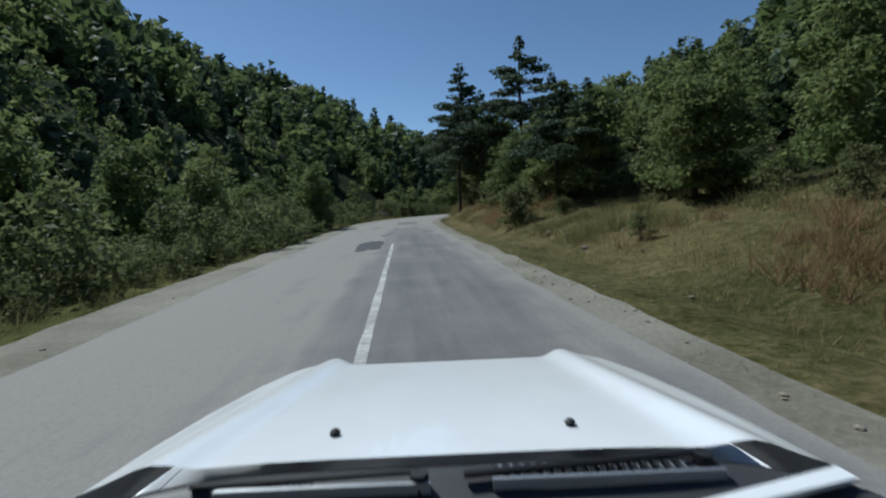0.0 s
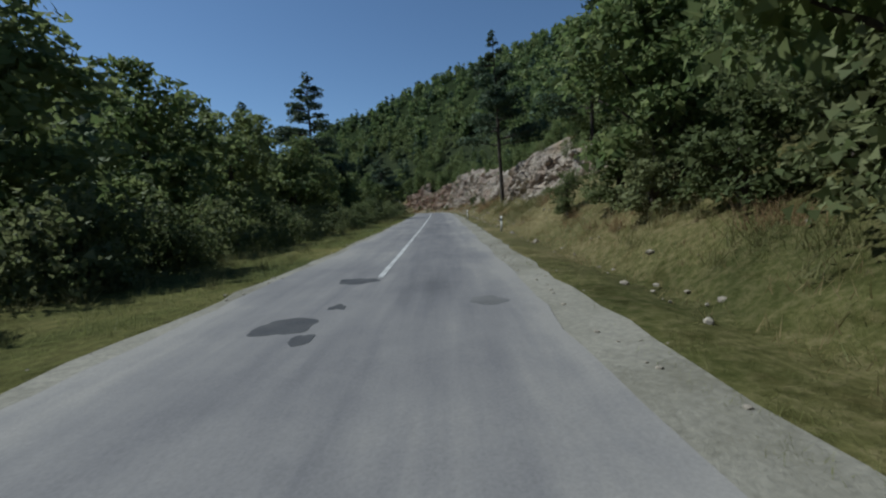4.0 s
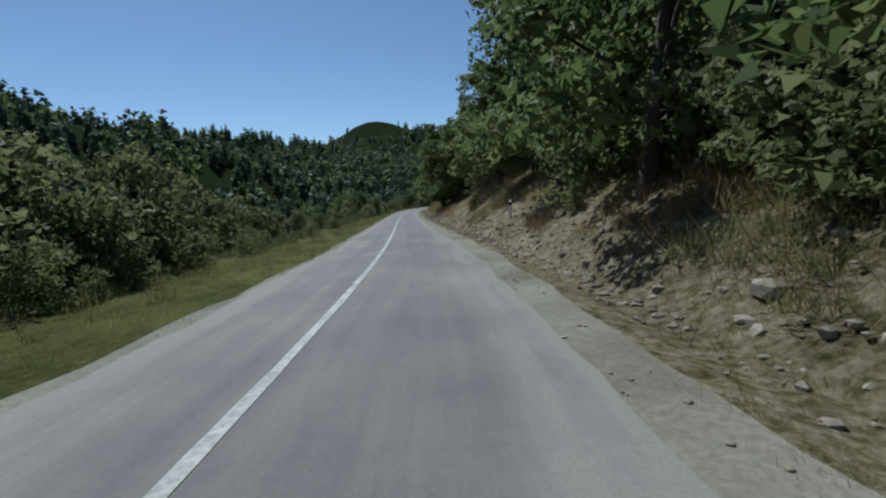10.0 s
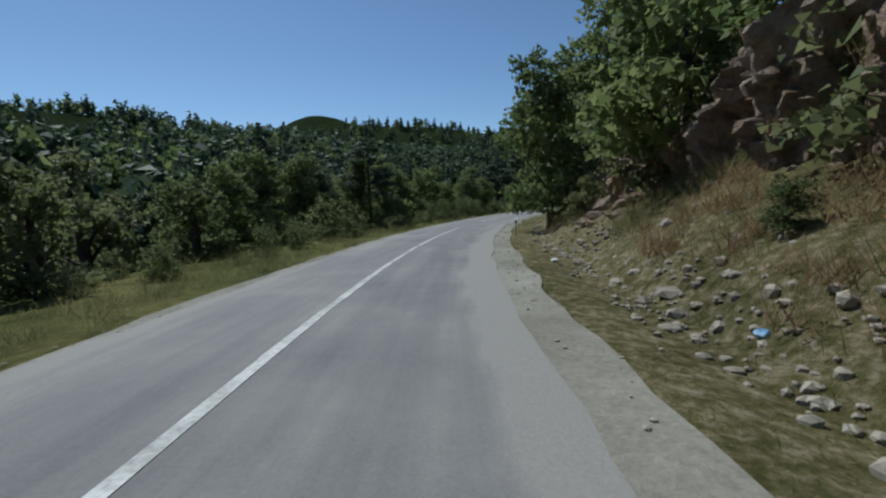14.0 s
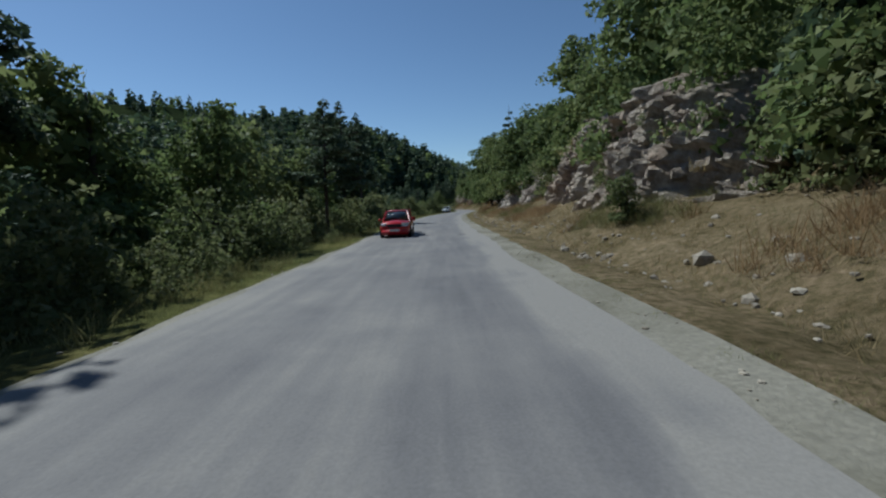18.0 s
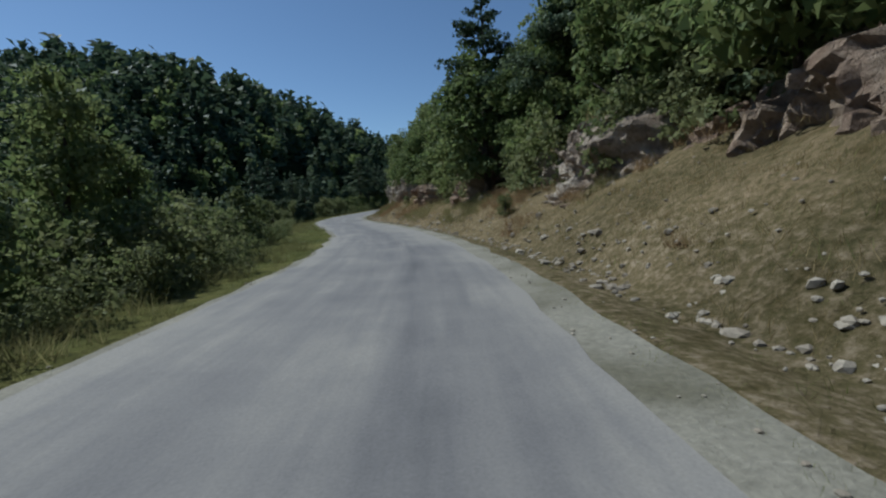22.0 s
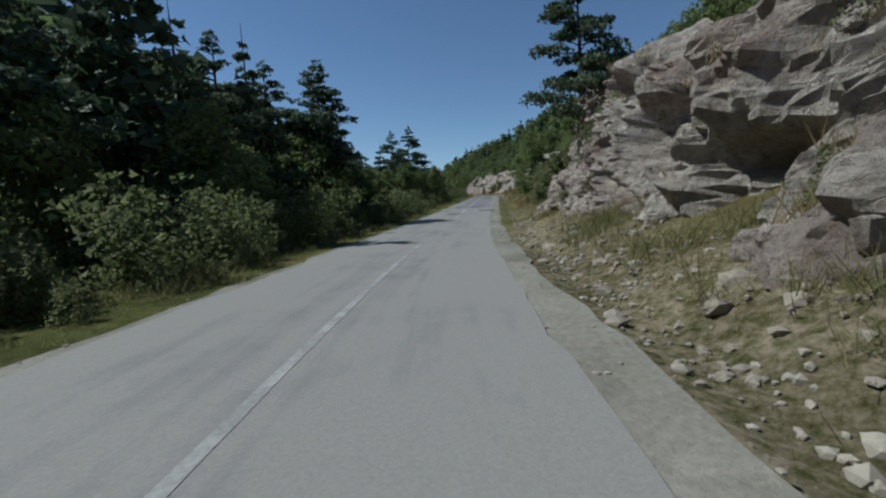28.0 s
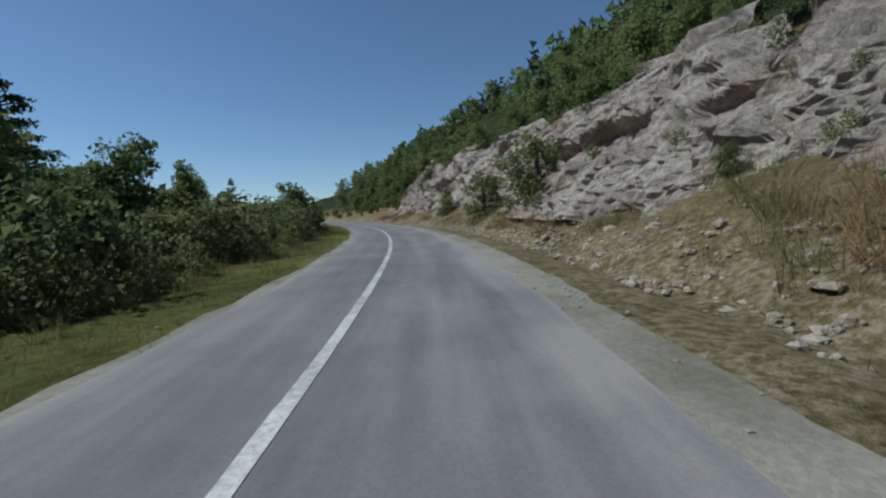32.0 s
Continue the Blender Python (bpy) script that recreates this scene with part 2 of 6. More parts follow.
LEAF = leaf_material("broadleaf_foliage", (0.0625, 0.09, 0.035), (0.122, 0.165, 0.0587), (0.206, 0.237, 0.0938))
SCRUB = leaf_material("scrub_foliage", (0.0625, 0.08, 0.0338), (0.112, 0.138, 0.0537), (0.2, 0.213, 0.1))
NEEDLE = leaf_material("pine_needles", (0.0416, 0.0676, 0.0416), (0.065, 0.0975, 0.0572), (0.104, 0.135, 0.0754), 0.65, 0.28)
BLADE = leaf_material("grass_blades", (0.12, 0.102, 0.0432), (0.228, 0.174, 0.0816), (0.348, 0.27, 0.144), 0.6, 0.5)
RUST = leaf_material("rusty_weeds", (0.13, 0.0858, 0.0455), (0.234, 0.153, 0.078), (0.325, 0.227, 0.124), 0.7, 0.45)
OLIVE = leaf_material("olive_weeds", (0.0945, 0.0972, 0.0405), (0.169, 0.165, 0.0675), (0.257, 0.23, 0.108), 0.7, 0.45)
FRESH = leaf_material("green_herbs", (0.072, 0.09, 0.0264), (0.138, 0.156, 0.0504), (0.216, 0.222, 0.084), 0.55, 0.45)
# floor between far trees; its colour carries the shade of the self-shadowed crowns
FLOOR = surface("shade_dark_woodland_floor", [(0.3, (0.018, 0.026, 0.012)), (0.7, (0.036, 0.047, 0.02))], [(0.3, (0.5, 0.5, 0.5)), (0.65, (1, 1, 1))], 1.0, 0.6, 1.2, 0.04, 0.35)
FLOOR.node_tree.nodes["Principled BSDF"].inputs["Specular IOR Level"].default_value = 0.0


# ---------- mesh helpers ----------
def mesh_object(name, verts, faces, mat, parent=None, label="", smooth=False, attrs=None):
    me = bpy.data.meshes.new(name)
    if isinstance(faces, np.ndarray):
        co, idx = np.asarray(verts, np.float32), np.asarray(faces, np.int32)
        me.vertices.add(len(co))
        me.vertices.foreach_set("co", co.ravel())
        me.loops.add(idx.size)
        me.loops.foreach_set("vertex_index", idx.ravel())
        me.polygons.add(len(idx))
        me.polygons.foreach_set("loop_start", np.arange(len(idx), dtype=np.int32) * idx.shape[1])
        me.update(calc_edges=True)
    else:
        me.from_pydata(np.asarray(verts).tolist(), [], faces)
    me.materials.append(mat)
    me.polygons.foreach_set("use_smooth", np.full(len(me.polygons), smooth))
    for key, values in (attrs or {}).items():
        a = me.attributes.new(key, "FLOAT", "POINT")
        a.data.foreach_set("value", np.asarray(values, np.float32))
    me.update()
    ob = new(name, me)
    if parent is not None:
        ob.parent = parent
    if label:
        ob["label"] = label
    return ob


def part(name, bm, mat, parent, label=""):
    me = bpy.data.meshes.new(name)
    bm.to_mesh(me)
    bm.free()
    me.materials.append(mat)
    ob = new(name, me)
    ob.parent = parent
    if label:
        ob["label"] = label
    return ob


def grid_faces(rows, cols):
    i = np.arange(rows - 1)[:, None] * cols + np.arange(cols - 1)[None, :]
    i = i.ravel()
    return np.stack([i, i + 1, i + cols + 1, i + cols], 1)


def hash01(*cells):
    h = np.zeros(np.broadcast(*cells).shape, np.uint64)
    for k, c in enumerate(cells):
        h = (h ^ (c.astype(np.int64).astype(np.uint64) * np.uint64(0x9E3779B1 + 2 * k * 7919 + 2))) * np.uint64(0xBF58476D1CE4E5B9)
        h ^= h >> np.uint64(29)
    return (h >> np.uint64(11)).astype(np.float64) / float(1 << 53)


def vnoise(x, y, scale, seed=0):
    """Smooth value noise in the plane, -1 to 1."""
    x, y = np.asarray(x, float) / scale, np.asarray(y, float) / scale
    i, j = np.floor(x), np.floor(y)
    u, v = x - i, y - j
    u, v = u * u * (3 - 2 * u), v * v * (3 - 2 * v)
    s = np.full_like(i, seed)
    a, b, c, d = (hash01(i + p, j + r, s) for p, r in ((0, 0), (1, 0), (0, 1), (1, 1)))
    return 2 * ((a * (1 - u) + b * u) * (1 - v) + (c * (1 - u) + d * u) * v) - 1


def smooth(x):
    x = np.clip(x, 0, 1)
    return x * x * (3 - 2 * x)


# ---------- the lie of the land ----------
TREE_LEFT = [(-4, 8.5), (0, 8.5), (0.7, 7), (1.5, 7.5), (2.1, 9), (3, 9), (3.6, 8.2), (4.6, 8), (5.2, 7), (6.4, 6.5), (7, 6.2), (7.3, 5.4), (8.3, 5.4), (8.7, 7.4), (9, 7.6), (9.8, 6.8), (11, 8.2),
             (12.2, 7.4), (13, 6.4), (13.7, 7.6), (15, 7), (16.5, 6.5), (18.5, 6.5), (19.2, 6.6), (19.7, 7), (20.8, 7.4), (21.5, 6.6), (21.9, 4.8), (22.4, 4.8),
             (22.8, 7.2), (24, 8), (25.4, 6.6), (27.3, 7), (28.2, 6.0), (30, 6.5), (31, 7.2), (32, 6.6), (42, 6.6)]
SET_RIGHT = [(-4, 13), (0.4, 12.5), (0.9, 9.5), (1.5, 7.8), (1.8, 7.3), (2.45, 7.4), (2.65, 14), (2.9, 17), (3.4, 15), (3.75, 11), (4.0, 8), (4.4, 8), (4.6, 12.5), (6.5, 16), (8.7, 15), (9.15, 9.5), (9.4, 7.5), (10.5, 7.0), (10.8, 9), (11.6, 9.5),
             (12.6, 11), (13.3, 9.5), (13.9, 9.5), (14.4, 9.2), (15, 8.2), (15.7, 8.6), (16.5, 9.8), (17.1, 10.5), (18.8, 11.5), (19.8, 11), (20.4, 11), (20.8, 14), (21, 17), (22, 12), (22.8, 9.4), (23.5, 9.4), (23.9, 11), (24.4, 12), (25.05, 8.8), (25.4, 11), (26.8, 9),
             (27.55, 7.5), (27.8, 14), (28.9, 14), (29.1, 10), (29.4, 16), (30.3, 13), (30.5, 11), (30.8, 14), (31.3, 18), (32, 20), (33.6, 17), (34.6, 11), (42, 10)]
STEEP_LEFT = [(-4, 1.15), (2.3, 1.1), (3.5, 0.8), (21, 0.75), (23, 0.95), (25, 0.8), (26.5, 0.9), (28, 1.05), (29, 1.0), (31, 0.75), (42, 0.7)]
HILL_LEFT = [(-4, 120), (0, 140), (2, 130), (3, 108), (4, 86), (5, 58), (6, 30), (8, 14), (9, 42), (14, 72), (16, 14), (19, 36), (22, 34), (24, 29), (25.5, 21), (26.5, 23), (27.2, 34), (28.3, 43), (29.5, 38),
             (31, 22), (32, 14), (42, 5)]
FOOT_LEFT = [(-4, 18), (0, 17), (3, 17), (5, 18), (7, 22), (9, 40), (14, 54), (19, 74), (24, 84), (25, 70), (26.2, 46), (28, 30), (30, 28), (42, 33)]
TOE = [(-4, 6), (0.6, 6), (1.3, 5), (2, 4.8), (3, 5), (4.3, 6), (6, 6), (7, 7.2), (8.5, 6.3), (9.3, 5.5), (10.2, 5.2), (11, 5), (12, 5.2), (13, 5.7), (14, 5.4),
       (16.5, 7), (18, 6), (21, 6), (22.5, 5.5), (24, 4.8), (26, 5), (27.3, 5), (28, 4.6), (29, 5.5), (31, 5.5), (32, 6), (42, 6)]
BANK_WIDTH = [(-4, 10), (0.6, 10), (1.3, 5), (1.8, 3.5), (2.6, 3.5), (3, 9), (3.8, 9), (4.3, 4.5), (6, 5), (7, 6), (8.5, 5), (9.3, 4), (10.2, 5), (12, 7), (14, 5),
              (16.5, 6), (19.5, 7), (20.6, 9), (21.5, 7), (22.5, 6), (23.6, 5), (24.5, 4), (27.5, 4), (28, 3), (29, 5), (30, 5), (31, 8), (42, 9)]
BANK_RISE = [(-4, 2.4), (0.6, 2.6), (1.3, 2.6), (1.8, 2.9), (2.4, 3.0), (3, 4.4), (3.8, 4.2), (4.3, 3.2), (6, 3), (7, 2.8), (8.7, 2.8), (9.3, 3), (10.2, 3.2), (11, 4.2), (12, 4.6), (13, 4.6), (14, 3), (16.5, 2.6), (17.2, 2), (18, 2.6), (19.5, 2.4), (20.6, 4.6), (21.5, 4.6), (22.5, 3.8),
             (23.3, 2.6), (24.5, 2.2), (26, 2.4), (27.5, 2.2), (28, 1.6), (28.8, 1.8), (29.3, 2.6), (30.5, 3), (31, 4), (32, 3.4), (42, 3.4)]
STEEP_RIGHT = [(-4, 0.28), (1, 0.3), (2, 0.45), (3, 0.62), (5, 0.68), (7, 0.74), (9, 0.9), (12, 0.9), (14, 0.8), (16.5, 0.66), (20, 0.78), (28, 0.88), (32, 0.92), (42, 0.95)]
HILL_RIGHT = [(-4, 40), (1, 45), (2, 60), (3, 120), (7, 112), (9, 195), (12, 180), (14, 145), (20, 150), (26, 85), (29, 92), (32, 94), (34, 94), (35.5, 66), (38, 12), (42, 4)]


def profile(q, w):
    """Height above the road at a station, w metres to the right of the centre line."""
    a = np.abs(w)
    edge = table(TREE_LEFT, q)
    left = -0.04 * np.clip(a - 3.0, 0, 30) - 3.2 * smooth((a - edge + 1.0) / 14)
    foot, top = table(FOOT_LEFT, q), table(HILL_LEFT, q)
    left = left + top * (1 - np.exp(-np.clip(a - foot, 0, None) * table(STEEP_LEFT, q) / top))
    toe, wide, rise = table(TOE, q), table(BANK_WIDTH, q), table(BANK_RISE, q)
    right = -0.16 * np.exp(-((a - toe + 0.5) / 0.5) ** 2) * (a > 3.7) + rise * np.clip((a - toe) / wide, 0, 1) ** 0.85
    high = table(HILL_RIGHT, q)
    right = right + high * (1 - np.exp(-np.clip(a - toe - wide, 0, None) * table(STEEP_RIGHT, q) / high))
    return np.where(w < 0, left, right)


NEAR = slice(None, None, 5)
NQ, NX, NY, NH, NZ = Q[NEAR], PX[NEAR], PY[NEAR], HD[NEAR], PZ[NEAR]


def locate(x, y):
    """The station and the distance to the right of the centre line, of points in the plan."""
    x, y = np.atleast_1d(np.asarray(x, float)), np.atleast_1d(np.asarray(y, float))
    k = np.concatenate([np.argmin((x[i:i + 3000, None] - NX) ** 2 + (y[i:i + 3000, None] - NY) ** 2, 1) for i in range(0, len(x), 3000)])
    dx, dy = x - NX[k], y - NY[k]
    w = dx * np.cos(NH[k]) + dy * np.sin(NH[k])
    along = -dx * np.sin(NH[k]) + dy * np.cos(NH[k])
    far = np.hypot(dx, dy)
    w = np.where(far > np.abs(w) + 3, np.sign(w + 1e-9) * far, w)
    return NQ[k] + np.clip(along, -2, 2) / 34, w


PEAKS = []
for q0, bearing, away, height, wide in ((9, 19.3, 860, 67, 163), (9, 43.9, 735, 49, 143), (20, 34, 767, 42, 77), (20, -12.4, 461, 20, 134),
                                        (9, 25.1, 1191, 80, 190), (0, 11, 220, 11, 45)):
    x0, y0, z0 = spot(q0, 0)
    PEAKS.append((x0 - math.sin(radians(bearing)) * away, y0 + math.cos(radians(bearing)) * away, height, wide))


def ground_height(x, y):
    q, w = locate(x, y)
    z = np.interp(q, Q, PZ) + profile(q, w)
    off = smooth((np.abs(w) - 4.5) / 8)
    z = z + off * (0.35 * vnoise(x, y, 3.1, 1) + 0.6 * vnoise(x, y, 8, 2)) + smooth((np.abs(w) - 20) / 60) * (2.5 * vnoise(x, y, 31, 3) + 7 * vnoise(x, y, 95, 4))
    for px, py, height, wide in PEAKS:
        z = z + height * np.exp(-((x - px) ** 2 + (y - py) ** 2) / (2 * wide * wide)) * smooth((np.abs(w) - 40) / 80)
    return z


# ---------- road, shoulders and ground ----------
def ribbon(name, q0, q1, w0, w1, z, mat, cols=3, step=1.0, rough_edge=0.0, seed=0, sag=0.0, label="", parent=None, kind="structure"):
    n = max(3, int((np.interp(q1, Q, DIST) - np.interp(q0, Q, DIST)) / step) + 1)
    q = np.linspace(q0, q1, n)
    d = np.interp(q, Q, DIST)
    a = (w0 if np.isscalar(w0) else table(w0, q)) + rough_edge * vnoise(d, d * 0 + 3, 1.7, seed) + 0.6 * rough_edge * vnoise(d, d * 0 + 9, 0.6, seed + 1)
    b = (w1 if np.isscalar(w1) else table(w1, q)) + rough_edge * vnoise(d, d * 0 + 5, 1.9, seed + 2) + 0.6 * rough_edge * vnoise(d, d * 0 + 1, 0.55, seed + 3)
    u = np.linspace(0, 1, cols)
    w = a[:, None] * (1 - u) + b[:, None] * u
    qq = np.repeat(q[:, None], cols, 1)
    x, y, zz = spot(qq.ravel(), w.ravel(), z)
    zz = zz - sag * (np.tile(u, n) - 0.5) ** 2
    ob = mesh_object(name, np.stack([x, y, zz], 1), grid_faces(n, cols), mat, parent, smooth=True)
    return tagged(ob, label, "", "", kind) if kind else ob


WIDE_LEFT = [(-4, -3.8), (0, -3.9), (1.8, -4.3), (2.6, -3.8), (3, -3.3), (3.8, -2.8), (4.5, -2.6), (8, -2.8), (10, -2.4), (13, -2.5), (14.5, -2.8), (16.5, -3.4), (21, -3.3), (22, -2.8), (23, -2.6), (24, -3.7), (25.5, -3.1), (29, -3.1), (30, -2.5), (42, -2.5)]
GRAVEL_LEFT = [(a, b - float(np.interp(a, (2.9, 4.2), (1.1, 0.05)))) for a, b in WIDE_LEFT]
EDGE_LEFT = [(a, b + 0.22) for a, b in WIDE_LEFT]
EDGE_RIGHT = [(-4, 3.0), (1, 3.1), (2, 3.4), (3, 2.9), (7, 3.4), (9, 3.2), (12, 2.8), (16.5, 3.2), (23, 3.1), (24, 2.8), (28, 2.8), (30, 3.1), (42, 3.1)]
WIDE_RIGHT = [(a, b + 0.8) for a, b in EDGE_RIGHT]
# stretches of tone: from, to, left and right bound, paler (+) or darker (-)
TONES = ((1.15, 2.95, -3.6, 3.4, 0.3), (2.3, 4.05, 0.35, 3.2, 0.27), (-1, 0.95, 0.25, 2.3, -0.12), (-1, 1.2, -3.6, -0.6, 0.28), (6.2, 8.2, 2.0, 3.6, 0.25), (4.2, 7.6, 0.5, 1.9, -0.14), (4.0, 7.5, -3, 2, -0.05),
         (9.9, 14.9, 0.9, 2.3, -0.08), (13.6, 14.8, 2.3, 3.2, 0.22), (15.6, 18.8, 2.2, 3.9, 0.2), (15.6, 20.4, 0.7, 2.1, -0.1), (18.6, 21.2, 2.3, 3.4, 0.12), (20.4, 22.8, 1.0, 1.9, -0.12), (22.6, 23.8, -0.2, 0.9, -0.14),
         (22.6, 23.8, 0.9, 3.4, 0.1), (24.9, 26.4, 1.3, 2.1, -0.14), (26.8, 29.5, -3.4, 3.5, 0.2), (30.55, 37, -2.3, 2.5, -0.16), (30.55, 37, 1.0, 1.6, 0.1), (30.55, 37, -3.2, -2.3, 0.12))


def lay_road():
    n, cols = int((DIST[-1] - DIST[0]) / 0.7), 29
    d = np.linspace(DIST[0] + 1, DIST[-1] - 1, n)
    q = np.interp(d, DIST, Q)
    a = table(EDGE_LEFT, q) + 0.1 * vnoise(d, d * 0, 3.3, 5) + 0.07 * vnoise(d, d * 0, 0.9, 6)
    e = table(EDGE_RIGHT, q) + 0.1 * vnoise(d, d * 0 + 7, 3.5, 5) + 0.08 * vnoise(d, d * 0 + 7, 0.9, 6)
    u = np.linspace(0, 1, cols)
    w = (a[:, None] * (1 - u) + e[:, None] * u).ravel()
    qq, dd = np.repeat(q, cols), np.repeat(d, cols)
    tone = np.zeros_like(w)
    ww = w + 0.25 * vnoise(dd, w, 2.5, 8) + 0.1 * vnoise(dd, w, 0.8, 9)
    for q0, q1, w0, w1, much in TONES:
        tone += much * smooth((qq - q0) / 0.06 + 0.5) * smooth((q1 - qq) / 0.06 + 0.5) * smooth((ww - w0) / 0.3 + 0.5) * smooth((w1 - ww) / 0.3 + 0.5)
    rim = np.minimum(w - np.repeat(a, cols), np.repeat(e, cols) - w)
    tone += (0.3 + 0.2 * vnoise(dd, w, 2.2, 12)) * np.exp(-rim / 0.55)
    x, y, z = spot(qq, w, 0.02)
    ob = mesh_object("road", np.stack([x, y, z], 1), grid_faces(n, cols), ASPHALT, smooth=True, attrs={"tone": tone, "along": dd, "across": w})
    tagged(ob, "worn grey two-lane asphalt mountain road", "road", "", "structure")


lay_road()
ribbon("pavement", -3, 38.9, GRAVEL_LEFT, WIDE_RIGHT, 0.0, GRAVEL, 9, 0.8, 0.13, 15, label="dusty gravel shoulders along the asphalt road")

LAT = np.array([-46, -40, -35, -30, -26, -22, -19, -16.5, -14, -12, -10.5, -9, -8, -7.2, -6.4, -5.7, -5, -4.4, -3.9, -3.5, -3.1, -2.7, -2.3, -1.9, 2.4, 3.0, 3.4, 3.8, 4.2, 4.6, 5, 5.4, 5.8, 6.3,
                6.8, 7.4, 8, 8.7, 9.5, 10.4, 11.5, 12.8, 14.3, 16, 18, 20.5, 23.5, 27, 31, 36, 41, 46.0])
DRY = [(-4, 0.35), (0.5, 0.45), (1, 0.5), (2.6, 0.35), (3, 0.2), (3.9, 0.25), (4.4, 0.45), (6, 0.5), (7, 0.6), (8, 0.62), (9, 0.55), (10, 0.4), (11, 0.65), (12, 0.7),
       (13.5, 0.45), (14.5, 0.5), (16.5, 0.35), (18, 0.65), (20, 0.65), (22, 0.6), (23, 0.65), (24.3, 0.7), (25.5, 0.4), (27.5, 0.5), (29, 0.38), (30.5, 0.42), (31, 0.6), (42, 0.7)]
BARE = [(-4, 0), (0.8, 0.05), (1.2, 0.3), (2.3, 0.35), (2.8, 0.1), (4.2, 0.15), (6, 0.35), (8, 0.45), (9.5, 0.45), (10.5, 0.58), (11.5, 0.55), (13, 0.45), (14.5, 0.42), (16.5, 0.35),
        (18, 0.3), (20, 0.35), (21.5, 0.45), (23, 0.35), (24.3, 0.35), (26, 0.3), (27.6, 0.5), (28.6, 0.5), (29.2, 0.2), (30.5, 0.25), (31, 0.45), (42, 0.5)]
RED = [(-4, 0), (1.5, 0), (1.75, 0.75), (2.45, 0.8), (2.7, 0), (4.2, 0), (4.4, 0.3), (4.7, 0), (13.6, 0), (13.9, 0.25), (14.3, 0), (22.6, 0), (22.9, 0.3), (23.4, 0), (24.9, 0), (25.1, 0.35), (25.4, 0), (42, 0)]


def lay_ground():
    n = int((DIST[-1] - DIST[0]) / 1.1)
    d = np.linspace(DIST[0], DIST[-1], n)
    q = np.interp(d, DIST, Q)
    qq, ww = np.repeat(q, len(LAT)), np.tile(LAT, n)
    x, y, _ = spot(qq, ww)
    z = np.interp(qq, Q, PZ) + profile(qq, ww)
    off = smooth((np.abs(ww) - 4.5) / 8)
    z = z + off * (0.35 * vnoise(x, y, 3.1, 1) + 0.6 * vnoise(x, y, 8, 2)) + smooth((np.abs(ww) - 20) / 60) * (2.5 * vnoise(x, y, 31, 3) + 7 * vnoise(x, y, 95, 4))
    z = z + smooth((np.abs(ww) - 4.6) / 1.5) * 0.14 * vnoise(x, y, 0.9, 7)
    z = np.where((ww > table(WIDE_LEFT, qq) + 0.35) & (ww < table(WIDE_RIGHT, qq) - 0.35), z - 0.25, z - 0.03)
    toe = table(TOE, qq)
    dry = np.where(ww > 0, table(DRY, qq), 0.12)
    bare = np.where(ww > 0, table(BARE, qq) * np.exp(-np.clip(ww - toe - 1.5, 0, None) / 2.5), 0.3 * np.exp(-np.clip(-ww - 3.9, 0, None) / 0.5))
    bank = np.exp(-((ww - toe - 2.3) / 2.0) ** 2)
    # wood: where the painted tree shade sets in, beyond the tree lines
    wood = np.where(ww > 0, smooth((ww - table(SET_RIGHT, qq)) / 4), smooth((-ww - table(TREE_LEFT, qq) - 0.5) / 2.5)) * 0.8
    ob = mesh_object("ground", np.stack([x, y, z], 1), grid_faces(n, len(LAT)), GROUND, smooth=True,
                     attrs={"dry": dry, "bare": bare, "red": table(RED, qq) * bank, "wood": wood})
    tagged(ob, "grassy verges and dry earth banks beside the road", "ground", "", "structure")
    gx, gy = np.arange(-1500, 2100, 14.0), np.arange(-500, 2500, 14.0)
    x, y = (a.ravel() for a in np.meshgrid(gx, gy))
    q, w = locate(x, y)
    z = ground_height(x, y) - 12 * (1 - smooth((np.abs(w) - 38) / 12))
    rim = np.minimum(np.minimum(x + 1500, 2100 - x), np.minimum(y + 500, 2500 - y))
    z = np.where(rim < 40, -30, z)
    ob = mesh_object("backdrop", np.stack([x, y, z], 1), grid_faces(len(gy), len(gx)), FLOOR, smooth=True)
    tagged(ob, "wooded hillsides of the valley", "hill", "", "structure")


lay_ground()
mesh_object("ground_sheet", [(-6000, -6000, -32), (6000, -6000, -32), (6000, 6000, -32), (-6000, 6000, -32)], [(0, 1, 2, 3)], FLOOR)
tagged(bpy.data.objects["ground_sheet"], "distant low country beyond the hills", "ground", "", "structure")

# ---------- stone ----------
def lumps(x, y, z, size, seed):
    """Blocky steps: one value for each warped cell."""
    wx = x + 0.35 * size * vnoise(y, z, size * 0.8, seed)
    wy = y + 0.35 * size * vnoise(x, z, size * 0.8, seed + 1)
    wz = z + 0.3 * size * vnoise(x, y, size * 0.8, seed + 2)
    return hash01(np.floor(wx / size), np.floor(wy / size), np.floor(wz / (size * 1.1)), np.full_like(wx, seed)) * 2 - 1


